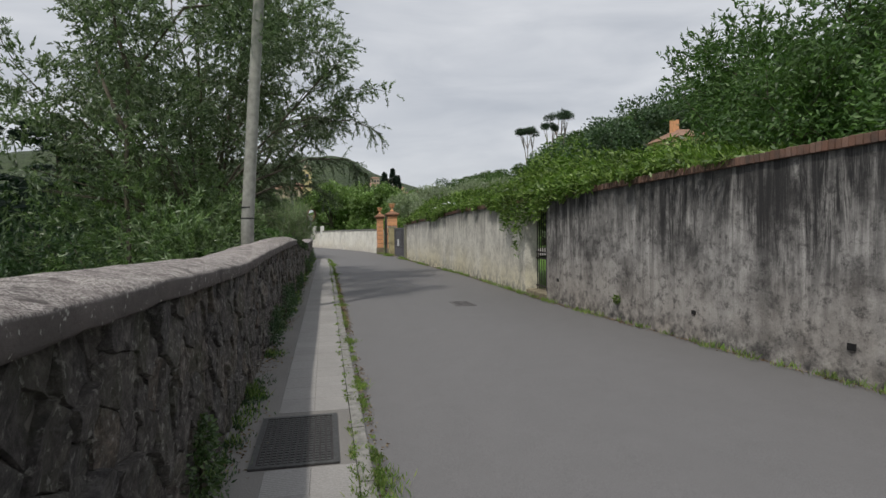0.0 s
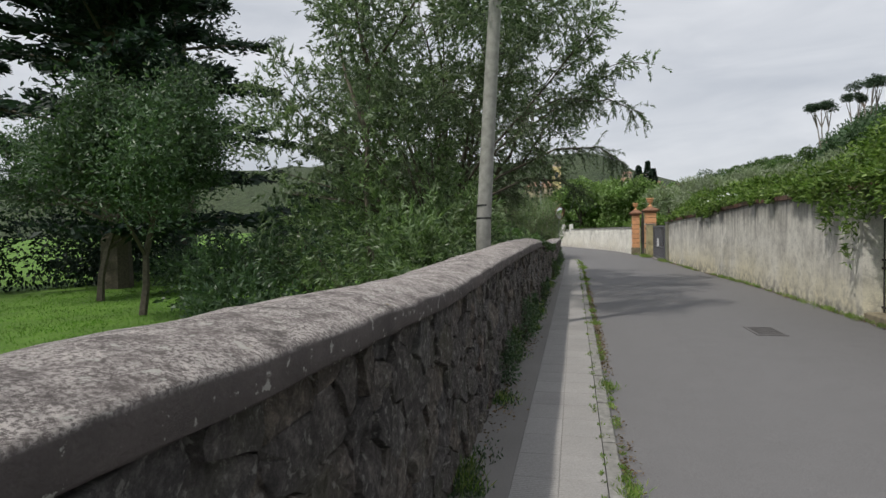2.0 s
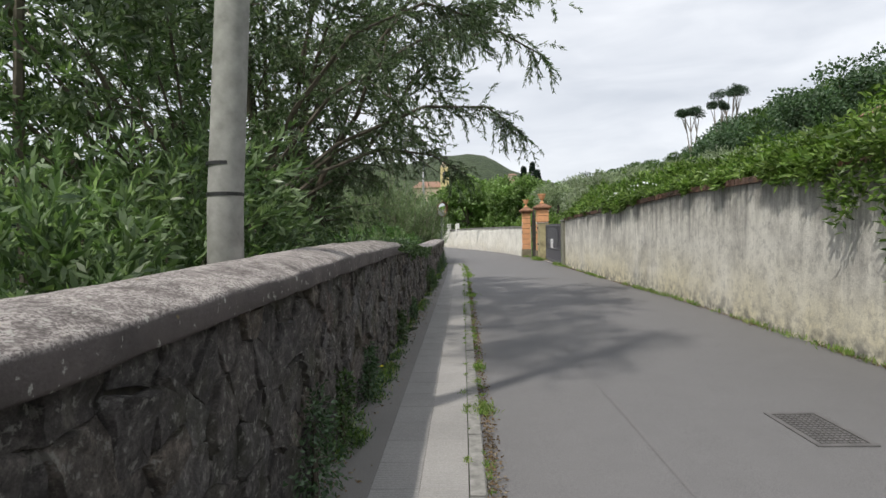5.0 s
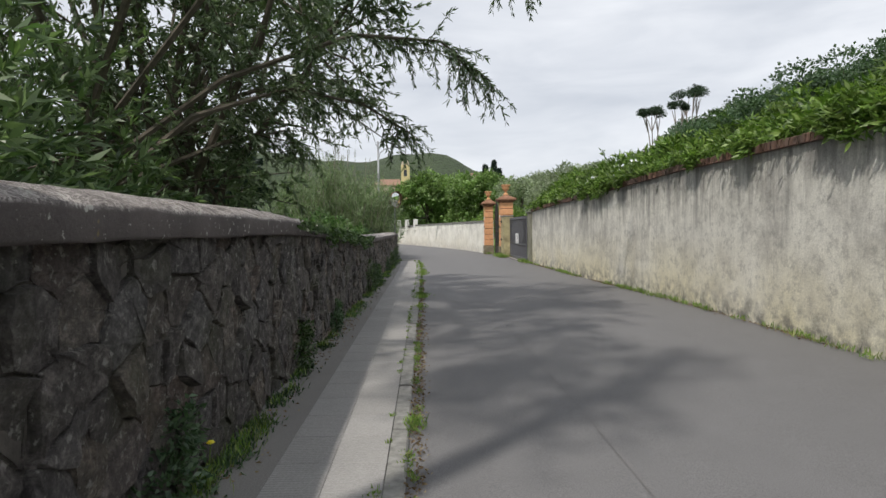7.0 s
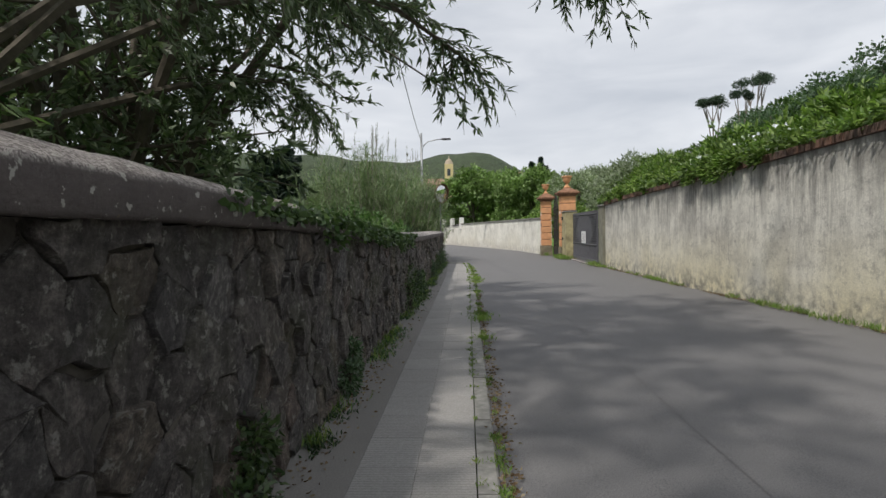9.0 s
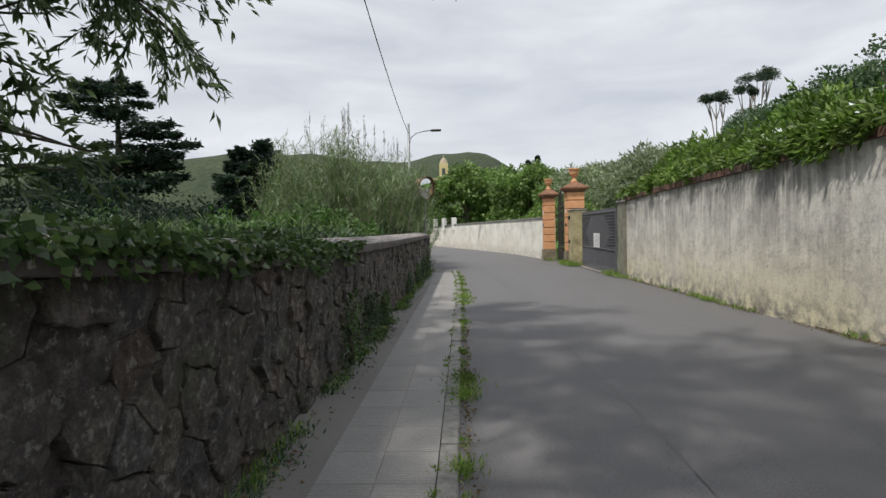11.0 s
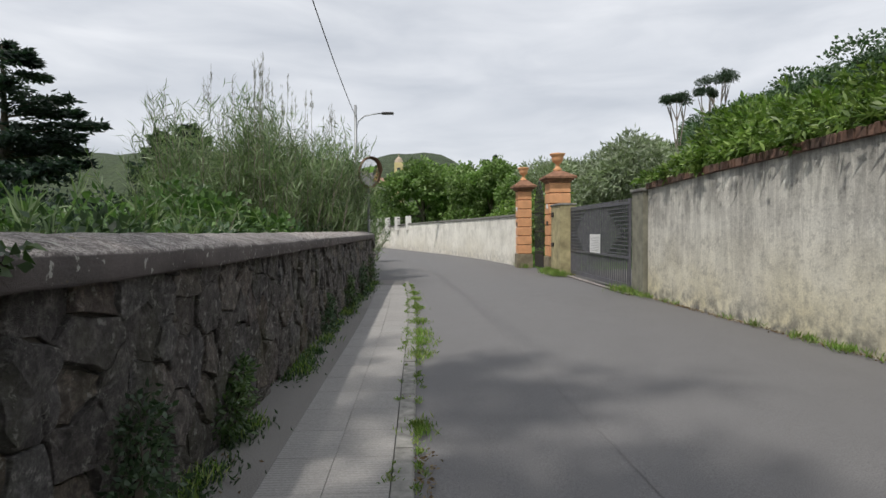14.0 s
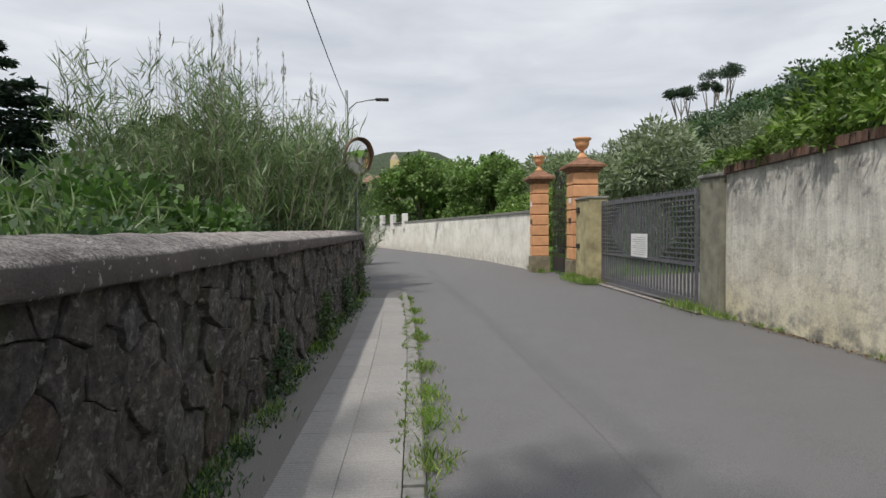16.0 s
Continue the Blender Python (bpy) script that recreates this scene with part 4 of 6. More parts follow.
def fan_willow(base, seed, height, reach, label):
    """Many trunks fanning out of one foot, with arching limbs and clustered leafy twigs."""
    rng = np.random.default_rng(seed)
    t = empty("willow_tree", base, label, "willow tree")
    g, S, W = Geo(), [], []
    for k in range(16):
        a = 2 * math.pi * k / 16 + rng.uniform(-0.25, 0.25)
        out = rng.uniform(0.15, 0.62) if k % 3 else rng.uniform(0.7, 1.0)
        tip = Vector((math.cos(a) * reach * out, math.sin(a) * reach * out, height * (1.0 - 0.36 * out) * rng.uniform(0.88, 1.0)))
        p0 = Vector((rng.normal() * 0.2, rng.normal() * 0.2, 0))
        p1 = Vector((tip.x * 0.18, tip.y * 0.18, tip.z * 0.33))
        p2 = Vector((tip.x * 0.52, tip.y * 0.52, tip.z * 0.70))
        pts = []
        for j in range(9):
            u = j / 8
            q = p0 * (1 - u) ** 3 + p1 * 3 * u * (1 - u) ** 2 + p2 * 3 * u * u * (1 - u) + tip * u ** 3
            pts.append(q + Vector(rng.normal(size=3)) * 0.07)
        g.tube(pts, [0.085 * (1 - 0.86 * j / 8) for j in range(9)], 7, False)
        for _ in range(19):
            u = rng.uniform(0.22, 1.0)
            i = min(int(u * 8), 7)
            q = pts[i].lerp(pts[i + 1], u * 8 - i)
            e = Vector(rng.normal(size=3)) + Vector((q.x, q.y, 0)).normalized() * 0.9 + Vector((0, 0, 0.35))
            e.normalize()
            ln = rng.uniform(0.9, 1.9) * (1.25 - 0.5 * u)
            r1 = q + e * ln * 0.5 + Vector(rng.normal(size=3)) * 0.08
            r2 = r1 + (e + Vector((0, 0, -0.15)) + Vector(rng.normal(size=3)) * 0.2) * ln * 0.5
            g.tube([q, r1, r2], [0.024 * (1.2 - u * 0.7), 0.014, 0.005], 4, False)
            for m in range(29):
                v = rng.uniform(0.25, 1.0)
                c = q.lerp(r1, v * 2) if v < 0.5 else r1.lerp(r2, v * 2 - 1)
                c = c + Vector(rng.normal(size=3)) * 0.13
                S.append(list(c))
                W.append(list(e * 0.6 + Vector(rng.normal(size=3)) * 0.75))
    S, W = np.array(S), np.array(W)
    some = (S[:, 2] > 4.6) | (rng.random(len(S)) < 0.42)
    S, W = S[some], W[some]
    g.done("trunk", M_WOODY, t, "brown trunks and arching limbs fanning out of one foot")
    P, D = twig_leaves(rng, np.array(S), np.array(W), 14, 0.36, 0.5)
    ok = over_lane(P + np.array(base)) | (P[:, 2] > 4.6)
    ok &= P[:, 2] > 0.6
    leaves("crown", P[ok], D[ok], 0.12, 0.036, LEAF_WILLOW, rng, t, "clustered narrow silvery green leaves")
    return t


fan_willow((-4.3, 19.2, -0.25), 211, 9.9, 5.6, "large many-trunked willow with narrow silvery leaves behind the stone wall")


def sprays(seed, limbs_, twigs, label):
    """Long overhanging boughs with hanging leafy twigs."""
    rng = np.random.default_rng(seed)
    base = limbs_[0][0]
    t = empty("willow_bough", base, label, "willow branch", "boughs hanging over the lane")
    g, P, D = Geo(), [], []
    for pts in limbs_:
        q = [Vector(p) - Vector(base) for p in pts]
        g.tube(q, [0.035 * (1 - 0.75 * k / (len(q) - 1)) + 0.004 for k in range(len(q))], 5, False)
        for k in range(twigs):
            s_ = (0.25 + 0.75 * rng.random() ** 0.8) * (len(q) - 1)
            i = min(int(s_), len(q) - 2)
            p = q[i].lerp(q[i + 1], s_ - i)
            d = ((q[i + 1] - q[i]).normalized() + Vector(rng.normal(size=3)) * 0.6 + Vector((0, 0, -0.15))).normalized()
            tw = [p.copy()]
            for j in range(5):
                d = (d + Vector(rng.normal(size=3)) * 0.15 + Vector((0, 0, -0.17))).normalized()
                p = p + d * rng.uniform(0.07, 0.17)
                tw.append(p.copy())
            g.tube(tw, [0.006, 0.005, 0.004, 0.003, 0.003, 0.002], 3, False)
            for j in range(40):
                v_ = rng.random() * 5
                ii = min(int(v_), 4)
                P.append(list(tw[ii].lerp(tw[ii + 1], v_ - ii)))
                D.append(list((tw[ii + 1] - tw[ii]).normalized() + Vector(rng.normal(size=3)) * 0.55 + Vector((0, 0, -0.3))))
    g.done("branch", M_WOODY, t, "thin dark bough")
    P, D = np.array(P), np.array(D)
    ok = over_lane(P + np.array(base))
    leaves("hanging_leaves", P[ok], D[ok], 0.10, 0.02, LEAF_WILLOW, rng, t, "narrow hanging willow leaves")


sprays(23, [[(-3.6, 16.5, 1.9), (-2.4, 17.0, 3.0), (-1.0, 17.6, 3.7), (0.1, 18.0, 3.75), (0.8, 18.3, 3.3)],
            [(-3.6, 16.5, 1.6), (-2.6, 16.6, 2.5), (-1.7, 17.2, 2.95), (-0.9, 17.9, 2.9), (-0.3, 18.4, 2.6)],
            [(-3.6, 16.5, 2.2), (-2.3, 16.2, 3.6), (-1.0, 16.6, 4.5), (0.3, 17.2, 4.8), (1.2, 17.8, 4.5)],
            [(-3.6, 16.9, 2.0), (-2.6, 18.2, 3.1), (-1.9, 19.4, 3.7), (-1.3, 20.6, 3.7)],
            [(-3.6, 16.9, 1.8), (-2.9, 18.4, 2.5), (-2.4, 19.8, 2.9), (-2.3, 20.9, 2.7)],
            [(-3.6, 16.2, 2.0), (-2.6, 15.3, 3.2), (-1.7, 14.8, 4.0), (-0.8, 14.9, 4.4), (-0.2, 15.4, 4.4)]], 60, "willow boughs with hanging leaves reaching over the lane")
leafy_bush("willow_shoots", [(-2.7, 12.6, 1.3, 0.7, 1.0, 1.0), (-3.4, 11.6, 1.1, 0.8, 0.9, 1.1), (-2.9, 13.8, 1.5, 0.8, 1.0, 1.2), (-4.3, 12.9, 1.5, 1.0, 1.0, 1.4), (-3.4, 15.4, 1.5, 1.0, 1.1, 1.4),
                             (-5.6, 14.2, 1.4, 1.2, 1.1, 1.5), (-3.9, 13.6, 2.9, 1.0, 1.0, 1.0), (-2.7, 10.8, 0.9, 0.6, 0.7, 0.8)], 230, 15, 0.42, LEAF_WILLOW_YELLOW, 0.13, 0.032, 21,
           "bright young willow shoots around the pole and wall", "bush", keep=lambda P: over_lane(P) & (P[:, 2] > 0.3))
leafy_bush("willow_sapling", [(-4.2, 12.6, 3.4, 1.0, 1.0, 1.0), (-4.9, 13.6, 4.6, 1.1, 1.1, 1.1), (-3.7, 13.4, 4.2, 0.7, 0.8, 1.0), (-4.2, 12.2, 5.4, 0.7, 0.8, 0.8), (-5.6, 12.2, 3.0, 1.0, 1.0, 1.1),
                              (-4.6, 12.8, 6.2, 0.6, 0.7, 0.8), (-6.2, 13.4, 4.4, 0.8, 0.9, 0.9),
                              # high clumps above the view, added to cast leaf shade on the lane
                              (-2.6, 13.0, 6.2, 1.0, 1.1, 0.8), (-1.8, 14.0, 6.5, 1.0, 1.1, 0.8), (-1.3, 15.4, 6.8, 1.0, 1.2, 0.8), (-0.9, 16.9, 7.0, 1.0, 1.2, 0.8), (-0.6, 18.6, 7.1, 1.0, 1.2, 0.8), (-1.9, 12.2, 5.4, 0.6, 0.7, 0.6),
                              # first two: added around the pole top to swallow the pole's shadow
                              (-2.1, 11.5, 6.6, 0.8, 0.9, 0.8), (-2.0, 11.6, 8.0, 0.8, 0.9, 0.7), (-1.9, 17.8, 7.3, 1.0, 1.2, 0.8), (-2.6, 15.6, 7.0, 1.1, 1.1, 0.8)], 150, 15, 0.42, LEAF_WILLOW, 0.12, 0.034, 26,
           "slender silvery willow near the pole, with unseen high clumps added to shade the lane", "tree",
           boughs=[[(-4.3, 12.7, -0.2), (-4.4, 12.8, 2.5), (-4.3, 12.8, 4.6), (-3.3, 13.1, 6.2), (-1.8, 14.0, 6.8), (-1.2, 16.0, 7.1), (-0.7, 18.6, 7.3)], [(-4.4, 12.8, 3.6), (-5.0, 13.4, 4.8), (-5.4, 13.8, 6.0)],
                   [(-4.3, 12.8, 4.8), (-4.5, 12.8, 5.6), (-4.6, 12.8, 6.8)]], keep=lambda P: (over_lane(P) & (P[:, 0] < -2.3)) | (P[:, 2] > 4.9))
leafy_bush("elder_bush", [(-3.1, 16.9, 0.8, 0.7, 1.1, 0.6), (-3.6, 18.9, 0.7, 0.9, 1.2, 0.6), (-6.8, 16.0, 1.3, 1.5, 1.7, 1.5), (-5.4, 18.5, 1.4, 1.5, 1.5, 1.5),
                          (-7.6, 13.4, 0.6, 1.2, 1.1, 0.9), (-6.2, 11.3, 0.2, 0.9, 0.8, 0.6)], 260, 13, 0.36, LEAF_LAWN, 0.13, 0.05, 22,
           "dark green undergrowth beneath the willow", "bush", sag=0.3, keep=lambda P: over_lane(P) & (P[:, 0] < -1.85))

# a young tree on the lawn
rng = np.random.default_rng(5)
tree("young_lawn_tree", (-10.6, 14.4, -0.25), (0.02, 0, 1), 3.0, 0.10, 4, rng, "slender young tree on the mown lawn", LEAF_LAWN, 44, 0.13, 0.045, spread=0.8, split=4, up=0.14,
     droop=0.1, cloud=0.36, shrink=0.62, levels=2, keep=lambda P: P[:, 2] > 1.5)
rng = np.random.default_rng(6)
tree("young_lawn_tree", (-14.5, 16.4, -0.25), (0.02, 0, 1), 3.4, 0.12, 4, rng, "slender young tree on the mown lawn", LEAF_LAWN, 26, 0.14, 0.045, spread=0.8, split=4, up=0.18,
     droop=0.1, cloud=0.35, shrink=0.62, keep=lambda P: P[:, 2] > 1.5)


def cedar(x, y, h, r, seed, label, zb=-0.5, limbs=44):
    """A cedar: flat dark shelves on level limbs."""
    rng = np.random.default_rng(seed)
    t = empty("cedar_tree", (x, y, zb), label, "cedar tree", "cedars beyond the lawn")
    g = Geo().tube([(0, 0, 0), (0.1, 0, h * 0.5), (0, 0.1, h * 0.97)], [0.035 * h, 0.02 * h, 0.03], 8)
    P, D = [], []
    for k in range(limbs):
        u = rng.random() ** 0.8
        z = h * (0.14 + 0.84 * u)
        ln = r * (1 - u) ** 0.55 * rng.uniform(0.6, 1.05) + 0.4
        a = rng.uniform(0, 2 * math.pi)
        e = Vector((math.cos(a), math.sin(a), 0))
        end = Vector((0, 0, z)) + e * ln + Vector((0, 0, rng.uniform(-0.05, 0.12) * ln))
        g.tube([(0, 0, z - 0.1 * ln), Vector((0, 0, z)) + e * ln * 0.5, end], [0.008 * h * (1.1 - u), 0.005 * h * (1.1 - u), 0.02], 4, False)
        m = int(420 * (0.4 + ln / r))
        s_ = rng.random(m) ** 0.65
        wdt = ln * 0.26 * (1.15 - s_)
        off = rng.normal(size=m) * wdt
        c = np.array([e.x, e.y]) * (s_ * ln)[:, None] + np.array([-e.y, e.x]) * off[:, None]
        zz = z + (end.z - z) * s_ + rng.normal(size=m) * 0.10 + 0.05 - 0.12 * np.abs(off)
        P.append(np.column_stack([c, zz]))
        d = rng.normal(size=(m, 3)) * 0.6
        d[:, 0] += e.x
        d[:, 1] += e.y
        d[:, 2] *= 0.5
        D.append(d)
    g.done("trunk", M_WOODY, t, "dark trunk with level limbs")
    leaves("crown", np.concatenate(P), np.concatenate(D), 0.42, 0.14, LEAF_DARK, rng, t, "dark needle shelves")


cedar(-21.3, 51, 11.6, 7.2, 31, "broad dark cedar with flat shelves beyond the lawn")
cedar(-22.5, 31, 23, 8.0, 32, "very tall dark cedar beyond the lawn")
cedar(-17.2, 20.4, 16, 6.6, 37, "tall dark cedar close behind the mown lawn", limbs=62)
cedar(-29, 21, 17, 8.0, 35, "tall dark cedar at the side of the garden")
cedar(-30, 11, 15, 7.0, 36, "dark cedar at the side of the garden")
cedar(-32, 36, 20, 8.0, 33, "tall dark cedar at the back of the garden")
cedar(-15.5, 58, 8.5, 4.0, 34, "small dark cedar beyond the lawn")

# dark belt behind the lawn
belt = []
rng = np.random.default_rng(41)
for k in range(34):
    y = 22 + k * 1.25 + rng.uniform(-0.5, 0.5)
    x = -15 - 0.10 * k + rng.uniform(-2.5, 1.5) - (6 if k < 8 else 0)
    belt.append((x, y, 1.2, 2.2, 1.8, 2.0 + rng.uniform(-0.4, 0.5)))
belt += [(-24 + rng.uniform(-2, 1.5), 2 + 2.0 * k, 1.3, 2.4, 1.8, 2.2 + rng.uniform(-0.4, 0.8)) for k in range(11)]
clump_plant("laurel_hedge", belt, 1300, LEAF_DARK, 0.22, 0.12, 42, "dark overgrown hedge at the back of the lawn", "hedge", kind="stuff", stems=False)
rng = np.random.default_rng(43)
belt2 = [(-9 - rng.uniform(0, 6), 19 + k * 1.6, 0.5, 1.4, 1.3, 1.1 + rng.uniform(-0.3, 0.6)) for k in range(12)]
clump_plant("shrub_border", belt2, 1500, LEAF_LAWN, 0.14, 0.06, 44, "mixed green shrubs along the edge of the lawn", "shrubs", kind="stuff", stems=False)

# bean poles by the lawn's edge
poles = empty("bean_poles", (-11.5, 22.5, -0.25), "row of thin bare garden canes beyond the lawn", "garden canes")
for k in range(16):
    Geo().tube([(k * 0.22 - 1.7, rng.uniform(-0.3, 0.3), 0), (k * 0.22 - 1.7 + rng.uniform(-0.1, 0.1), 0, rng.uniform(1.5, 2.1))], 0.016, 5).done("cane", M_PINEBARK, poles)
for z in (0.7, 1.2):
    Geo().tube([(-1.8, 0, z), (1.8, 0.05, z + 0.05)], 0.016, 5).done("rail_cane", M_PINEBARK, poles)


# reeds: stems with long arching leaves and feathery plumes
def reeds(x0, x1, y0, y1, n, seed, h_lo, h_hi, label, plumes=26):
    rng = np.random.default_rng(seed)
    t = empty("giant_reeds", ((x0 + x1) / 2, (y0 + y1) / 2, -0.3), label, "reeds")
    cx, cy = (x0 + x1) / 2, (y0 + y1) / 2
    g = Geo()
    P, D = [], []
    pl = Geo()
    tufts_ = [(rng.uniform(-0.85, 0.85), rng.uniform(-0.8, 0.8), rng.uniform(0.86, 1.1)) for _ in range(max(8, n // 60))]
    for k in range(n):
        tu, tv, th = tufts_[int(rng.integers(0, len(tufts_)))]
        u, v = tu + rng.normal() * 0.12, tv + rng.normal() * 0.12
        u, v = max(-1, min(1, u)), max(-1, min(1, v))
        bx, by = u * (x1 - x0) / 2, v * (y1 - y0) / 2
        h = (h_lo + (h_hi - h_lo) * rng.random()) * (1.0 - 0.34 * (u * u + 0.4 * v * v)) * th
        lx_, ly_ = bx + u * 0.55 + rng.normal() * 0.22, by + v * 0.5 + rng.normal() * 0.22
        pts = [Vector((bx, by, 0)), Vector(((bx + lx_) / 2 - 0.05 * u, (by + ly_) / 2, h * 0.55)), Vector((lx_, ly_, h))]
        if k % 2 == 0:
            g.tube(pts, [0.011, 0.009, 0.003], 3, False)
        m = 58
        s_ = rng.uniform(0.08, 1.0, m)
        a = rng.uniform(0, 2 * math.pi, m)
        base = np.array([list(pts[0].lerp(pts[1], min(1, q * 1.8)) if q < 0.55 else pts[1].lerp(pts[2], (q - 0.55) / 0.45)) for q in s_])
        P.append(base)
        D.append(np.column_stack([np.cos(a) * 0.55, np.sin(a) * 0.55, np.full(m, 0.6) + rng.normal(size=m) * 0.45]))
    g.done("stalk_mass", M_PINEBARK, t, "thin pale stalks", kind="stuff")
    leaves("reed_leaves", np.concatenate(P), np.concatenate(D), 0.30, 0.020, LEAF_REED, rng, t, "long narrow arching leaves", kind="stuff")
    PP, DD = [], []
    for k in range(plumes):
        u, v = rng.uniform(-0.8, 0.8), rng.uniform(-0.7, 0.7)
        bx, by, h = u * (x1 - x0) / 2 * 1.1, v * (y1 - y0) / 2, h_hi * (1.12 - 0.3 * u * u) * rng.uniform(0.94, 1.06)
        pl.tube([(bx, by, 0.5 * h), (bx + 0.06, by, h)], [0.006, 0.003], 3, False)
        PP.append(np.array([bx + 0.05, by, h - 0.32]) + rng.normal(size=(22, 3)) * np.array([0.014, 0.014, 0.15]))
        DD.append(np.tile([0.12, 0, 1.0], (22, 1)) + rng.normal(size=(22, 3)) * 0.18)
    if not PP:
        return
    pl.done("plume_stalk_mass", M_PINEBARK, t, kind="stuff")
    leaves("plume_mass", np.concatenate(PP), np.concatenate(DD), 0.13, 0.012, LEAF_PLUME, rng, t, "grey-brown feathery plumes", kind="stuff")


reeds(-6.1, -1.9, 31.5, 39.0, 1750, 51, 2.5, 4.6, "tall dense clump of giant reeds behind the stone wall", 34)
reeds(-12.5, -6.0, 29.0, 38.0, 420, 52, 1.2, 2.1, "lower reeds and tall grass behind the stone wall", 4)
reeds(-7.5, -2.1, 23.5, 30.5, 260, 53, 1.2, 1.9, "thin tall grass behind the stone wall", 0)
reeds(-4.6, -1.95, 38.5, 46.0, 260, 54, 1.6, 2.6, "short reeds beside the bend of the lane", 3)
clump_plant("fig_bush", [(-3.4, 29.3, 1.1, 0.9, 0.9, 0.75), (-4.3, 28.8, 0.9, 0.9, 0.8, 0.7), (-2.6, 29.9, 0.85, 0.5, 0.8, 0.6), (-5.3, 28.4, 0.9, 0.9, 0.8, 0.7), (-3.0, 28.0, 0.7, 0.7, 0.7, 0.5)], 1700,
            LEAF_ACACIA, 0.13, 0.075, 55, "broad-leaved green bush behind the stone wall", "bush")
clump_plant("bramble", [(-2.5 - 0.5 * (k % 3), 22.5 + k * 0.85, 0.75, 0.7, 0.8, 0.55) for k in range(14)], 900, LEAF_LAWN, 0.10, 0.05, 56, "tangled bramble along the back of the wall", "bramble",
            kind="stuff", stems=False, keep=lambda P: P[:, 0] < -1.85)

# ivy over the left wall
rng = np.random.default_rng(61)
n = 26000
yy = rng.uniform(15.4, 22.5, n)
den = np.clip(np.minimum((yy - 15.2) / 1.6, (22.9 - yy) / 1.2), 0.05, 1)
uu = rng.random(n)
top = np.array([cz(v) for v in yy]) + 0.12
hump = 0.05 + 0.10 * np.array([0.5 + noise.noise(Vector((v * 0.8, 0, 3))) for v in yy]) * den
ang = rng.uniform(0, math.pi, n)
xx = -1.62 + 0.36 * np.cos(ang) * (0.8 + 0.3 * rng.random(n))
zz = top - 0.06 + hump * np.sin(ang) * (0.75 + 0.4 * rng.random(n))
hang = uu < 0.055
drop = 0.17 * den * rng.random(n) ** 1.4 * np.array([max(0.25, 0.8 + 1.3 * noise.noise(Vector((v * 1.9, 7, 0)))) for v in yy])
xx[hang] = -1.255 + rng.uniform(-0.02, 0.07, hang.sum())
zz[hang] = (top - drop)[hang]
ok = rng.random(n) < den
P = np.column_stack([xx, yy, zz])[ok]
D = np.column_stack([rng.normal(size=ok.sum()) * 0.5 + 0.5, rng.normal(size=ok.sum()) * 0.6, rng.normal(size=ok.sum()) * 0.4 - 0.5])
ivy = empty("ivy", (0, 0, 0), "dark glossy ivy hanging over the stone wall's coping", "ivy", kind="stuff")
leaves("ivy_leaves", P, D, 0.045, 0.038, LEAF_IVY, rng, ivy, kind="stuff")
clump_plant("ivy_mound", [(-2.35 - 0.2 * (k % 2), 15.6 + k * 0.75, 0.84 - 0.02 * k, 0.5, 0.7, 0.45) for k in range(10)], 1500, LEAF_IVY, 0.07, 0.055, 62, "mound of ivy behind the coping", "ivy", kind="stuff", stems=False,
            keep=lambda P: P[:, 0] < -1.75)


# creeper along the top of the right wall
def creeper(y0, y1, per_m, rise, hang, seed, label, back=1.6):
    rng = np.random.default_rng(seed)
    n = int((y1 - y0) * per_m)
    yy = rng.uniform(y0, y1, n)
    nz1 = np.array([noise.noise(Vector((v * 0.55, seed, 0))) for v in yy])
    nz2 = np.array([noise.noise(Vector((v * 2.1, seed, 4))) for v in yy])
    r_ = np.array([lerp(rise, v) for v in yy]) * np.clip(1 + 1.0 * nz1 + 1.1 * nz2, 0.15, 2.4)
    h_ = np.array([lerp(hang, v) for v in yy]) * np.clip(0.7 + 1.1 * nz2 + 0.5 * nz1, 0.05, 2)
    a = rng.random(n)
    face = np.array([rw(v) for v in yy])
    top = np.array([rt(v) for v in yy]) + 0.1
    u = rng.random(n)
    x = face - 0.12 + (back + 0.2) * u + rng.normal(size=n) * 0.06
    z = top + r_ * np.sqrt(np.clip(u * 2.2, 0.02, 1)) * (0.55 + 0.55 * rng.random(n) ** 0.5)
    fall = a < 0.28
    x[fall] = face[fall] - 0.08 - 0.18 * rng.random(fall.sum()) * np.clip(h_[fall], 0, 1)
    z[fall] = top[fall] + 0.15 - (h_[fall] + 0.1) * rng.random(fall.sum()) ** 1.3
    inside = (x < face + 0.34) & (x > face) & (z < top)
    ok = ~inside & ((h_ > 0.12) | ~fall)
    P = np.column_stack([x, yy, z])[ok]
    m = len(P)
    D = np.column_stack([rng.normal(size=m) * 0.5 - 0.55, rng.normal(size=m) * 0.7, rng.normal(size=m) * 0.6 + 0.05])
    t = empty("wall_creeper", (0, 0, 0), label, "creeper", "creepers on the garden wall", kind="stuff")
    leaves("creeper_leaves", P, D, 0.13, 0.042, LEAF_CREEPER, rng, t, kind="stuff")


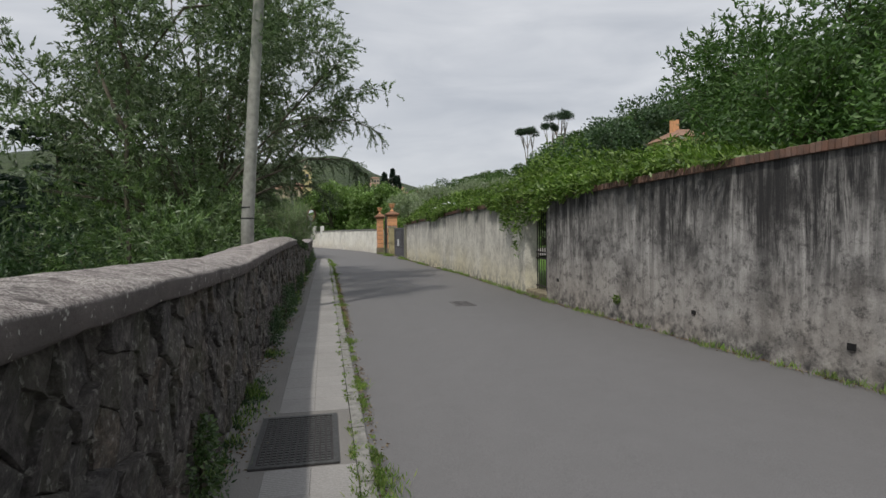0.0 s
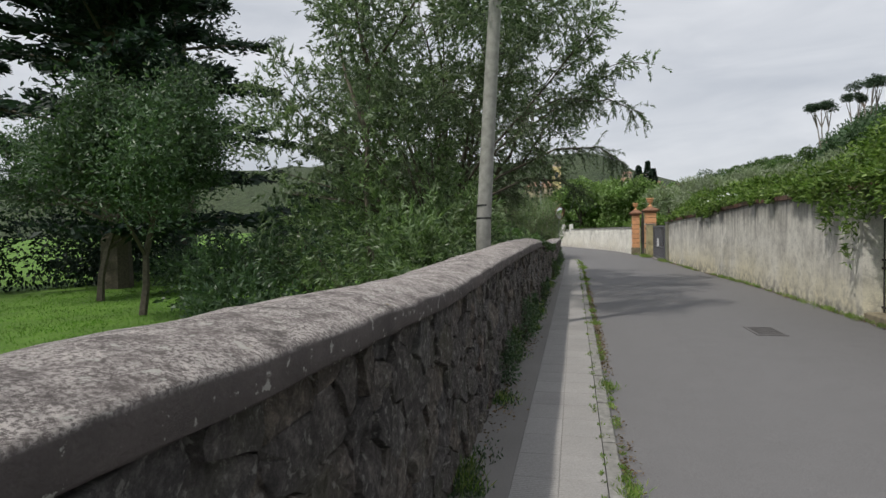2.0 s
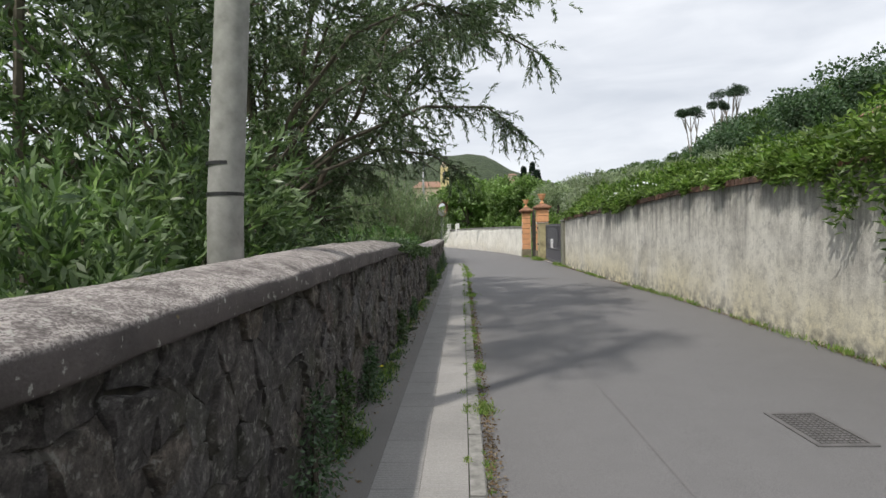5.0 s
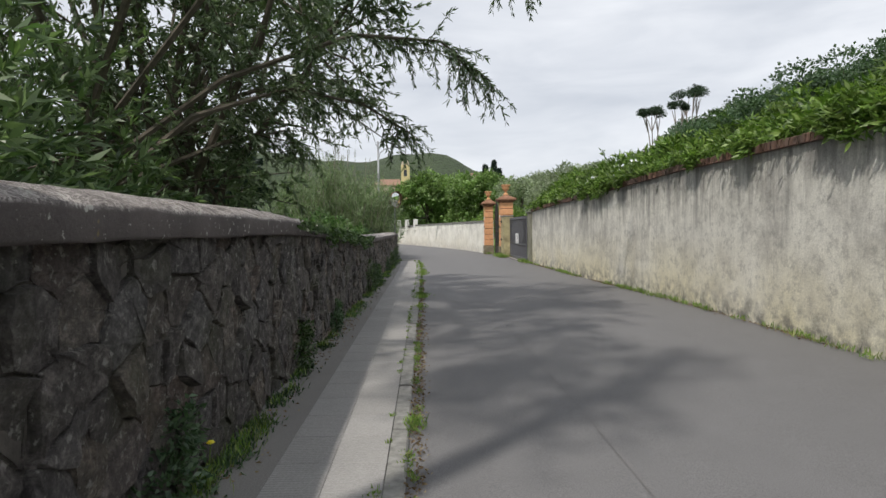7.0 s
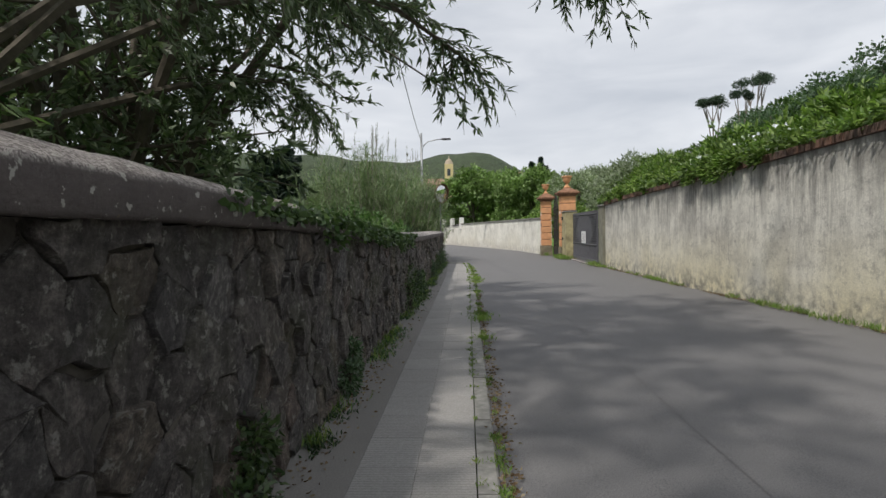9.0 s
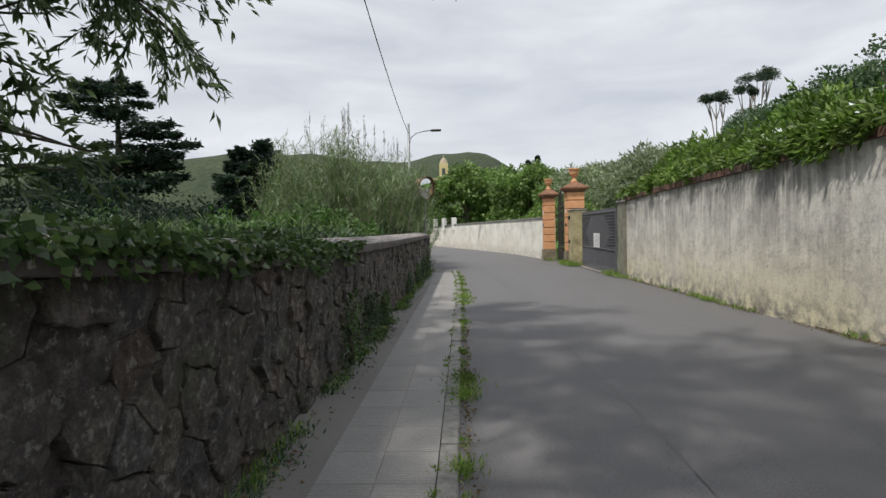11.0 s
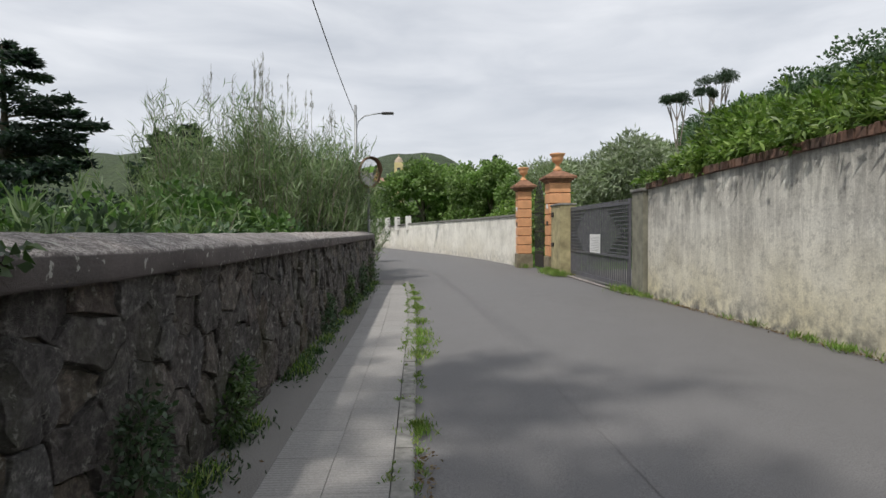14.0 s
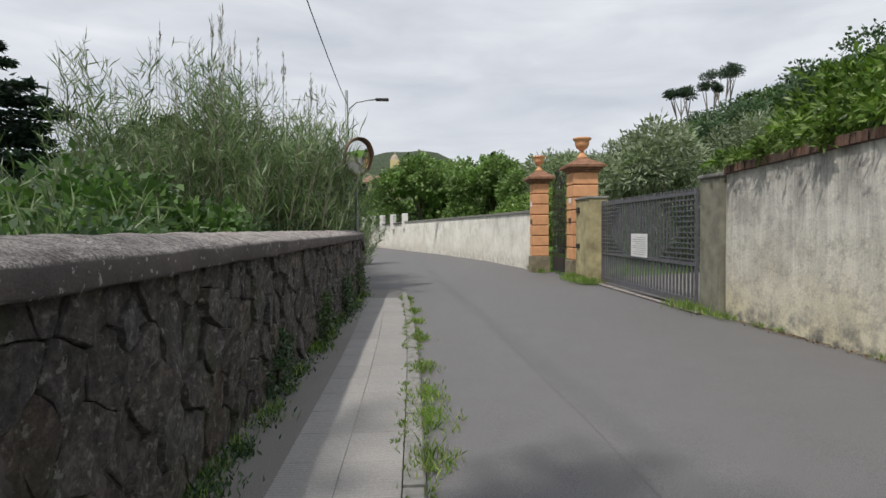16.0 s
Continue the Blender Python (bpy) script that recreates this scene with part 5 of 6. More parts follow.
creeper(6.6, 30.9, 1700, [(6.6, 0.05), (8, 0.3), (11, 0.6), (13, 0.7), (14.8, 0.8), (16.5, 0.55), (18.5, 0.4), (22, 0.35), (26, 0.5), (29, 0.5), (30.9, 0.2)],
        [(6.6, 0.05), (9, 0.1), (11.4, 0.25), (12.2, 0.85), (13.6, 0.95), (14.8, 0.8), (15.6, 0.4), (16.5, 0.15), (22, 0.12), (24, 0.3), (25, 0.1), (30.9, 0.1)], 71,
        "bright green leafy creeper spilling over the garden wall")
for k in range(8):
    r_ = np.random.default_rng(300 + k)
    balls_ = []
    for j in range(3):
        y = 8.6 + k * 2.85 + j * 0.95 + r_.uniform(-0.2, 0.2)
        balls_.append((rw(y) + 1.35 + r_.uniform(-0.15, 0.5), y, (1.7 if y < 21 else 2.12) + 0.28 * ((3 * k + j) * 5 % 4) / 3 + r_.uniform(-0.1, 0.1), 0.95, r_.uniform(0.7, 0.95), r_.uniform(0.5, 0.8)))
    leafy_bush("garden_shrub", balls_, 420, 11, 0.34, LEAF_CREEPER, 0.15, 0.05, 310 + k, "bright green leafy shrub mounded above the garden wall", "shrub", sag=0.5,
               keep=lambda P: (P[:, 0] > 4.55) & (P[:, 2] > 1.6))
clump_plant("rose_bush", [(rw(y) + 0.25, y, rt(y) + 0.35, 0.3, 0.5, 0.25) for y in (22.2, 23.0, 25.0)], 26, LEAF_ROSE, 0.07, 0.07, 73, "small white roses over the garden wall", "roses", stems=False)
rng = np.random.default_rng(75)
tree("acacia_tree", (9.0, 9.0, 0.0), (-0.12, -0.02, 1), 3.0, 0.14, 4, rng, "light green spreading tree behind the garden wall", LEAF_ACACIA, 30, 0.12, 0.04, spread=0.9, split=4, up=0.05,
     droop=0.2, cloud=0.2, shrink=0.66, keep=lambda P: (P[:, 2] > 2.45) & (P[:, 0] > 3.6))
clump_plant("wall_shrub", [(7.0, 5.6, 2.6, 1.4, 1.6, 1.1), (6.9, 8.0, 3.1, 1.5, 1.6, 1.3), (8.2, 6.8, 4.2, 1.8, 1.8, 1.5), (8.8, 9.8, 3.4, 1.6, 1.7, 1.4), (7.8, 3.6, 2.8, 1.4, 1.6, 1.3)], 3000,
            LEAF_ACACIA, 0.13, 0.04, 76, "dense green shrub behind the near garden wall", "shrub", keep=lambda P: P[:, 0] > 5.3)


leafy_bush("acacia_tree", [(8.3, 11.8, 4.9, 1.2, 1.3, 0.9), (9.6, 11.0, 6.0, 1.5, 1.4, 0.9), (9.3, 12.6, 4.2, 1.4, 1.3, 1.1), (8.6, 10.2, 3.6, 1.2, 1.3, 1.1), (10.6, 12.0, 5.2, 1.5, 1.4, 1.2), (7.6, 10.0, 4.6, 0.9, 1.0, 0.7)],
           190, 13, 0.5, LEAF_ACACIA, 0.12, 0.045, 77, "light green spreading tree with feathery outline behind the garden wall", "tree", sag=0.3)


# broad trees in three builds, then copied over the slopes
def round_tree(name, seed, r, h, leafm, per, ln, wd, label, group, lumps=11, place=(0, 0, 0)):
    rng = np.random.default_rng(seed)
    t = empty(name, place, label, "tree", group)
    balls = []
    for k in range(lumps):
        d = Vector(rng.normal(size=3)).normalized()
        q = r * rng.uniform(0.45, 0.8)
        balls.append((d.x * q, d.y * q, h - r * 0.9 + d.z * r * 0.62, r * rng.uniform(0.32, 0.5), r * rng.uniform(0.32, 0.5), r * rng.uniform(0.25, 0.42)))
    P, D = clump_points(rng, balls, per, 0.5)
    leaves("crown", P, D, ln, wd, leafm, rng, t, "uneven leafy crown")
    g = Geo().tube([(0, 0, -1), (0.1, 0, h * 0.4), (0, 0, h * 0.7)], [r * 0.07, r * 0.05, r * 0.02], 6)
    for b in balls[:6]:
        g.tube([(0.08, 0, h * 0.35), (b[0] * 0.5, b[1] * 0.5, (h * 0.4 + b[2]) / 2), (b[0], b[1], b[2])], [r * 0.03, r * 0.02, 0.02], 4, False)
    g.done("trunk", M_WOODY, t)
    return t


def slope(x, y):
    return ground_z(x, y) - 0.5


kinds = [round_tree("wood_tree", 81, 5.5, 11, LEAF_WOOD, 480, 0.52, 0.30, "dark green broadleaf tree on the wooded slope", "trees of the wooded slope", place=(95, 120, slope(95, 120))),
         round_tree("wood_tree", 82, 4.5, 9, LEAF_WOOD, 480, 0.46, 0.27, "dark green broadleaf tree on the wooded slope", "trees of the wooded slope", place=(85, 130, slope(85, 130))),
         round_tree("wood_tree", 83, 6.5, 13, LEAF_LAWN, 500, 0.54, 0.31, "mid green broadleaf tree on the wooded slope", "trees of the wooded slope", place=(100, 140, slope(100, 140)))]
rng = np.random.default_rng(84)
made, tries = 0, 0
while made < 110:
    x, y = rng.uniform(24, 105), rng.uniform(38, 200)
    if x < 22 + 0.06 * y or (abs(x - 46) < 9 and abs(y - 70) < 8) or x > 0.95 * y + 22:
        continue
    if x < 44 and 44 < y < 60 and x > 0.58 * (y - 5):
        continue
    k = int(rng.integers(0, 3))
    away, bearing = math.hypot(x, y - 23), math.degrees(math.atan2(x, y - 23))
    size_ = rng.uniform(0.75, 1.1)
    if (slope(x, y) + (9.8, 8.2, 11.8)[k] * size_) / away > lerp([(5, 0.07), (17, 0.115), (20, 0.135), (25.5, 0.15), (26.5, 0.18), (28.6, 0.21), (31, 0.235), (32.2, 0.27), (38, 0.29), (60, 0.32)], bearing):
        tries += 1
        if tries > 6000:
            break
        continue
    copy_thing(kinds[k], pose(x, y, slope(x, y), 0, 0, rng.uniform(0, 360)) @ Matrix.Scale(size_, 4))
    made += 1

for k, (bearing, away, size_) in enumerate([(31.6, 66, 1.0), (33.2, 70, 1.15), (35.0, 74, 1.12), (36.6, 70, 1.15), (38.4, 74, 1.2), (40.5, 72, 1.2), (42.8, 76, 1.2), (30.2, 84, 1.0), (27.8, 90, 0.9)]):
    x, y = away * math.sin(radians(bearing)), 23 + away * math.cos(radians(bearing))
    copy_thing(kinds[(2, 0, 2)[k % 3]], pose(x, y, slope(x, y), 0, 0, 40 * k) @ Matrix.Scale(size_ * 0.78, 4))

rng = np.random.default_rng(86)
scrub = []
while len(scrub) < 90:
    x, y = rng.uniform(21, 62), rng.uniform(45, 210)
    if x < 20 + 0.05 * y or (abs(x - 46) < 9 and abs(y - 70) < 8) or (x < 44 and 44 < y < 60):
        continue
    scrub.append((x, y, slope(x, y) + 1.2, 4.6, 4.6, 2.6))
clump_plant("slope_scrub", scrub, 420, LEAF_WOOD, 0.7, 0.4, 87, "dense green scrub covering the lower slope", "scrub", kind="stuff", stems=False)

# silver-green olives behind the gate, bright trees at the bend
olives = [round_tree("olive_tree", 91, 2.6, 4.9, LEAF_OLIVE, 950, 0.24, 0.075, "silvery olive tree behind the driveway gate", "olive trees", 12, (8.4, 43.0, 0)),
          round_tree("olive_tree", 92, 2.4, 4.6, LEAF_OLIVE, 950, 0.24, 0.075, "silvery olive tree behind the driveway gate", "olive trees", 12, (12.6, 41.0, 0))]
for k, (x, y, s_) in enumerate([(15.8, 38.5, 1.0), (11.0, 47.5, 1.1), (15.0, 46.5, 1.15), (6.8, 50.5, 1.0), (18.5, 44, 1.25), (13.5, 54, 1.3), (20, 52, 1.4), (9.5, 56, 1.15), (19.5, 38, 1.1), (24, 48, 1.4), (17, 62, 1.4), (24, 60, 1.5), (11, 66, 1.3)]):
    copy_thing(olives[k % 2], pose(x, y, 0.2 if x < 20 else slope(x, y) + 0.6, 0, 0, 47 * k) @ Matrix.Scale(s_, 4))
bright = round_tree("lime_tree", 93, 4.2, 7.6, LEAF_BRIGHT, 1100, 0.36, 0.24, "bright green broadleaf tree behind the far wall", "trees at the bend", 14, (0.2, 74, -0.2))
for k, (x, y, s_) in enumerate([(6.2, 71, 0.95), (3.4, 80, 1.05), (9.6, 66, 0.8), (-3.5, 82, 0.7), (13.5, 74, 0.9)]):
    copy_thing(bright, pose(x, y, -0.2, 0, 0, 70 * k + 30) @ Matrix.Scale(s_, 4))
clump_plant("hedge_over_wall", [(4.6 - 0.02 * k, 41.5 + 1.6 * k, 1.6, 1.0, 1.2, 0.9) for k in range(7)], 1300, LEAF_CREEPER, 0.18, 0.08, 94, "bright hedge growing over the far wall", "hedge", stems=False,
            keep=lambda P: (P[:, 0] > np.interp(P[:, 1], [p[1] for p in FAR], [p[0] for p in FAR]) + 0.1) & (P[:, 0] > 3.0))


clump_plant("driveway_hedge", [(7.8 - 0.15 * k, 34.5 + 1.5 * k, 0.9, 0.9, 1.1, 1.0) for k in range(7)], 1500, LEAF_LAWN, 0.12, 0.05, 95, "dark green hedge along the gravel driveway", "hedge", stems=False)


def conifer(x, y, z, h, r, seed, label):
    rng = np.random.default_rng(seed)
    t = empty("conifer_tree", (x, y, z), label, "conifer", "dark conifers near the church")
    n = 2600
    u = rng.random(n) ** 0.7
    a = rng.uniform(0, 2 * math.pi, n)
    rad = r * (1 - u) ** 0.8 * (0.6 + 0.4 * rng.random(n)) * (1 + 0.2 * np.sin(u * 40))
    P = np.column_stack([np.cos(a) * rad, np.sin(a) * rad, h * (0.06 + 0.94 * u)])
    leaves("crown", P, np.column_stack([np.cos(a), np.sin(a), rng.normal(size=n) * 0.4 - 0.1]), 0.55, 0.22, LEAF_DARK, rng, t)
    Geo().tube([(0, 0, 0), (0, 0, h * 0.9)], [0.2, 0.05], 6).done("trunk", M_WOODY, t)


for k, (x, y, z, h, r_) in enumerate([(13.2, 133, 1, 14.0, 2.3), (15.2, 134, 1, 15.0, 2.1), (18.5, 150, 2, 14.0, 1.9), (-6.5, 92, -1, 7.5, 1.9), (-8.2, 95, -1, 8.5, 2.0), (-5.2, 98, -1, 7.8, 1.8), (-10.5, 96, -1, 7.5, 2.2), (-12.8, 100, -1, 8.0, 2.2)]):
    conifer(x, y, z, h, r_, 100 + k, "dark pointed conifer below the church")

# stone pines on the ridge
def stone_pine(place, h, r, seed, fork=3):
    rng = np.random.default_rng(seed)
    t = empty("stone_pine", place, "umbrella-shaped stone pine with bare forked trunk", "stone pine", "stone pines on the ridge")
    g = Geo()
    tops = []
    g.tube([(0, 0, 0), (0.2, 0, h * 0.35)], [0.24, 0.19], 6)
    for k in range(fork):
        a = 2 * math.pi * k / fork + rng.uniform(-0.4, 0.4)
        q = Vector((math.cos(a) * r * 0.55, math.sin(a) * r * 0.55, h * 0.9))
        g.tube([(0.2, 0, h * 0.34), (q.x * 0.4, q.y * 0.4, h * 0.6), q], [0.14, 0.10, 0.05], 5, False)
        for j in range(3):
            e = q + Vector((rng.uniform(-1, 1) * r * 0.5, rng.uniform(-1, 1) * r * 0.5, h * 0.05))
            g.tube([(q.x * 0.7, q.y * 0.7, h * 0.75), e], [0.09, 0.03], 4, False)
            tops.append(e)
    g.done("trunk", M_PINEBARK, t, "bare pale forked trunk")
    P, D = clump_points(rng, [(e.x, e.y, h * 0.965 + rng.normal() * 0.15, r * 0.45, r * 0.45, h * 0.034) for e in tops], 260, 0.2)
    leaves("crown", P, D, 0.34, 0.12, LEAF_PINE, rng, t, "flat dark umbrella crown")


stone_pine((36.0, 99, 5.0), 14.7, 1.85, 111)
stone_pine((43.4, 102, 6.5), 17.0, 2.3, 112, 3)
stone_pine((41.0, 101, 6.0), 15.2, 1.1, 113, 2)

# ---- hills, church and far houses ----
def hill(name, y0, depth, profile, label, seed, nx=110, ny=16):
    v = []
    x0, x1 = profile[0][0], profile[-1][0]
    for j in range(ny):
        u = j / (ny - 1)
        for i in range(nx):
            x = x0 + (x1 - x0) * i / (nx - 1)
            top = lerp(profile, x)
            q = Vector((x * 0.03, u * 3, seed))
            z = top * math.sin(min(1.0, u * 1.25) * math.pi / 2) ** 0.9 if u < 0.8 else top * (1 - (u - 0.8) * 1.5)
            z += 0.05 * top * noise.noise(q * 1.5) * (1 if u < 0.75 else 0.3) + 0.9 * noise.noise(Vector((x * 0.25, u * 25, seed)))
            v.append((x, y0 + depth * u, z * 0.9 - 1.5))
    f = [(j * nx + i, j * nx + i + 1, (j + 1) * nx + i + 1, (j + 1) * nx + i) for j in range(ny - 1) for i in range(nx - 1)]
    return thing(name, v, f, M_HILL, None, label, "hill", kind="structure", smooth=True)


def hill_build(t, b):
    c = ramp_out(t, noise_out(t, 0.03, 6), [(0.3, (0.035, 0.055, 0.026)), (0.7, (0.062, 0.085, 0.038))])
    c = blend(t, 0.6, c, ramp_out(t, noise_out(t, 0.35, 4), [(0.35, G(0.45)), (0.65, G(1.4))]), "MULTIPLY")
    link(t, c, b.inputs["Base Color"])
    b.inputs["Roughness"].default_value = 0.95
    bump(t, b, noise_out(t, 0.4, 4), 1.0, 2.5)


def haze_hill_build(t, b):
    # aerial haze over the far ridge, painted as a pale blue base colour
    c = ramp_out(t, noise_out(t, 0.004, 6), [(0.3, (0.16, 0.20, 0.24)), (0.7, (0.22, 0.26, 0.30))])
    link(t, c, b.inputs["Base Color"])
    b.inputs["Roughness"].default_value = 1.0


M_HILL = mat("wooded_hill", hill_build)
HILL = [(-520, 60), (-330, 66), (-232, 66), (-176, 71), (-115, 68), (-70, 62), (-41, 61), (-15, 66), (5, 68), (18, 65), (29, 58), (46, 48), (75, 40), (110, 33), (160, 28)]
hill("hill_wooded", 300, 200, HILL,
     "rounded wooded green hill beyond the valley", 3)
M_FAR_HAZE = mat("haze_blue_hill", haze_hill_build)
far_hill = hill("hill_distant", 1500, 700, [(-900, 150), (-300, 150), (0, 165), (150, 158), (330, 160), (520, 190), (900, 240), (1500, 260)], "distant mountain ridge with pale blue haze in its colour", 9)
far_hill.data.materials[0] = M_FAR_HAZE


def house(name, x, y, z, wx, wy, h, wall, label, category, roof=1.0, windows=(3, 2), chimney=False, group=""):
    t = empty(name, (x, y, z), label, category, group)
    Geo().box(-wx / 2, wx / 2, -wy / 2, wy / 2, -4, h).done("wall", wall, t)
    e = 0.35
    Geo().add([(-wx / 2 - e, -wy / 2 - e, h), (wx / 2 + e, -wy / 2 - e, h), (wx / 2 + e, wy / 2 + e, h), (-wx / 2 - e, wy / 2 + e, h),
               (-wx / 2 + wx * 0.2, 0, h + roof), (wx / 2 - wx * 0.2, 0, h + roof)],
              [(0, 1, 5, 4), (1, 2, 5), (2, 3, 4, 5), (3, 0, 4), (3, 2, 1, 0)]).done("roof", M_ROOF, t, "clay tile roof")
    nx, nzz = windows
    for i in range(nx):
        for j in range(nzz):
            cx = -wx / 2 + wx * (i + 0.5) / nx
            cz_ = h * (j + 0.45) / nzz
            Geo().box(cx - 0.45, cx + 0.45, -wy / 2 - 0.06, -wy / 2 + 0.05, cz_ - 0.6, cz_ + 0.7).done("window", M_WINDOW, t)
    if chimney:
        Geo().box(-wx / 2 + 1.2, -wx / 2 + 2.1, -0.4, 0.4, h, h + roof + 1.2).done("chimney", M_TERRA, t)
    return t


house("villa", 49.5, 70, 5.0, 10, 8, 8.3, M_CREAMWALL, "cream villa with orange chimney above the garden", "villa", 1.6, (4, 3), True)
house("white_house", 27.5, 345, 22.5, 8, 7, 5.5, M_HOUSEWHITE, "white house on the far hillside", "house", 2.2, (3, 2))
rng = np.random.default_rng(121)
for k in range(22):
    x, y = rng.uniform(26, 95), rng.uniform(335, 375)
    u = (y - 300) / 200
    house("hillside_house", x, y, lerp(HILL, x) * math.sin(u * 1.25 * math.pi / 2) ** 0.9 * 0.9 - 1.2, rng.uniform(4.5, 8), 6, rng.uniform(2.4, 4.0), (M_HOUSETAN, M_CREAMWALL, M_HOUSEWHITE)[k % 3],
          "small house with tiled roof on the far hillside", "house", 1.1, (3, 1), group="hillside houses")
house("garden_house", 16.2, 80, 1.0, 3.6, 5, 4.6, M_HOUSEWHITE, "white house wall beyond the olive trees", "house", 1.5, (1, 1))
church = house("church", -12.2, 214, 8, 11, 12, 8.5, M_HOUSETAN, "tan stone church with slate roof and bell tower", "church", 2.6, (4, 1))
Geo().box(4.3, 7.2, -6.5, -3.6, 0, 15.5).done("bell_tower", M_CREAMWALL, church, "tall cream bell tower")
Geo().box(5.2, 6.3, -6.56, -6.4, 11.5, 13.8).done("belfry_opening", M_WINDOW, church)
Geo().lathe(5.75, -5.05, [(1.5, 15.5), (1.2, 16.4), (0.9, 17.0), (0.15, 17.5), (0.05, 18.6)], 10).done("dome", M_HOUSETAN, church, "small pale dome")


# ---- weeds, litter and small things ----
def tufts(name, spots, blades, ln, wd, mat_, seed, label, spread=0.04, upward=1.0, kind="stuff", category="weeds"):
    rng = np.random.default_rng(seed)
    P, D = [], []
    for x, y, z, s_ in spots:
        n_ = max(3, int(blades * s_))
        P.append(np.array([x, y, z]) + rng.normal(size=(n_, 3)) * np.array([spread * s_, spread * s_ * 1.6, 0.004]))
        d = rng.normal(size=(n_, 3)) * 0.55
        d[:, 2] = np.abs(d[:, 2]) + upward
        D.append(d)
    P = np.concatenate(P)
    ob = leaves(name, P, np.concatenate(D), ln, wd, mat_, rng, None, label, category, kind=kind)
    return ob


rng = np.random.default_rng(131)
spots = []
for k in range(900):
    y = rng.uniform(1.5, 34)
    d = 0.5 + noise.noise(Vector((y * 0.9, 0, 0)))
    if rng.random() < (d + 0.1) * (1 if y < 9 else 0.6):
        spots.append((kerb_x(y) - (0.115 if rng.random() < 0.3 else -0.02) + rng.normal() * 0.015, y, 0.0, rng.uniform(0.3, 1.0)))
tufts("kerb_weeds", spots, 34, 0.030, 0.008, LEAF_GRASS, 132, "low green weeds growing along both sides of the kerb", 0.022, 0.5)
spots = [(kerb_x(y) + 0.03, y, -0.01, s_) for y, s_ in ((4.0, 1.5), (3.6, 1.6), (6.2, 1), (8.6, 1.2), (12.6, 1.2), (14.1, 0.8), (21.4, 1.8), (21.0, 1.4), (19.7, 1), (24.3, 1), (26.3, 1.6), (26.9, 1.8), (27.4, 1.6), (28.2, 1.4), (29.5, 1.3), (30.6, 1.2), (31.5, 1.2))]
tufts("kerb_grass", spots, 170, 0.06, 0.009, LEAF_GRASS, 133, "grass tufts growing out of the gutter", 0.045, 0.7)
spots = []
for k in range(420):
    y = rng.uniform(2, 34)
    d = 0.3 + 1.1 * noise.noise(Vector((y * 0.7, 5, 0))) + (0.2 if y > 22 else 0)
    if rng.random() < d:
        spots.append((FACE_X + 0.05 + abs(rng.normal()) * 0.05, y, 0.0, rng.uniform(0.4, 1.1)))
tufts("wall_foot_weeds", spots, 80, 0.04, 0.014, LEAF_LAWN, 134, "leafy weeds at the foot of the stone wall", 0.07, 0.5)
tufts("wall_foot_grass", spots[::2], 60, 0.08, 0.007, LEAF_GRASS, 135, "dry grass at the foot of the stone wall", 0.07, 0.9)
for k, (y, s_) in enumerate([(3.9, 0.75), (8.6, 0.8), (9.6, 0.65), (10.9, 1.0), (11.7, 0.85), (12.9, 0.75), (15.6, 0.7), (17.6, 0.6), (21.9, 1.1), (23.0, 0.9), (24.2, 0.7), (27.5, 0.7), (29.5, 0.8), (31.5, 0.9), (33.3, 1.0)]):
    clump_plant("wall_weed", [(FACE_X + 0.10 * s_, y, 0.2 * s_, 0.17 * s_, 0.34 * s_, 0.24 * s_), (FACE_X + 0.05, y + 0.2, 0.42 * s_, 0.11 * s_, 0.2 * s_, 0.22 * s_)], 420, (LEAF_IVY, LEAF_LAWN)[k % 2], 0.042, 0.02, 140 + k,
                "leafy green weed sprouting at the wall's foot", "weed", group="weeds at the wall's foot", keep=lambda P: P[:, 0] > FACE_X - 0.01, shell=0.2)
spots = [(rw(y) - 0.05 - abs(rng.normal()) * 0.05, y, 0.0, rng.uniform(0.3, 1.0)) for y in rng.uniform(3, 31, 260) if rng.random() < 0.55 + noise.noise(Vector((y * 0.4, 9, 0)))]
tufts("right_wall_weeds", spots, 34, 0.09, 0.012, LEAF_GRASS, 136, "sparse grass along the foot of the garden wall", 0.06, 0.8)
spots = [(rw(35.6) - 0.15 + rng.normal() * 0.08, rng.uniform(35.0, 36.4), 0.0, 1.2) for k in range(26)] + [(rw(31) - 0.15, y, 0, 1.4) for y in (30.9, 31.1, 31.3, 31.5)] + [(3.0, y, 0, 1.0) for y in (38.0, 38.4, 38.8, 39.3)]
tufts("gate_weeds", spots, 60, 0.16, 0.012, LEAF_GRASS, 137, "bright grass tufts below the gate piers", 0.08, 0.9)
clump_plant("wall_weed", [(rw(9.3) - 0.02, 9.3, 0.36, 0.05, 0.07, 0.06)], 160, LEAF_GRASS, 0.05, 0.02, 190, "small green tuft growing out of the garden wall", "weed", group="weeds at the wall's foot", stems=False)
flower = empty("yellow_flower", (-1.2, 13.15, 0), "single yellow wildflower at the foot of the stone wall", "flower")
Geo().tube([(0, 0, 0), (0.02, 0, 0.26)], 0.003, 4).done("stem", LEAF_GRASS, flower)
Geo().lathe(0.02, 0, [(0.003, 0.255), (0.02, 0.262), (0.012, 0.272)], 10).done("bloom", LEAF_FLOWER, flower)
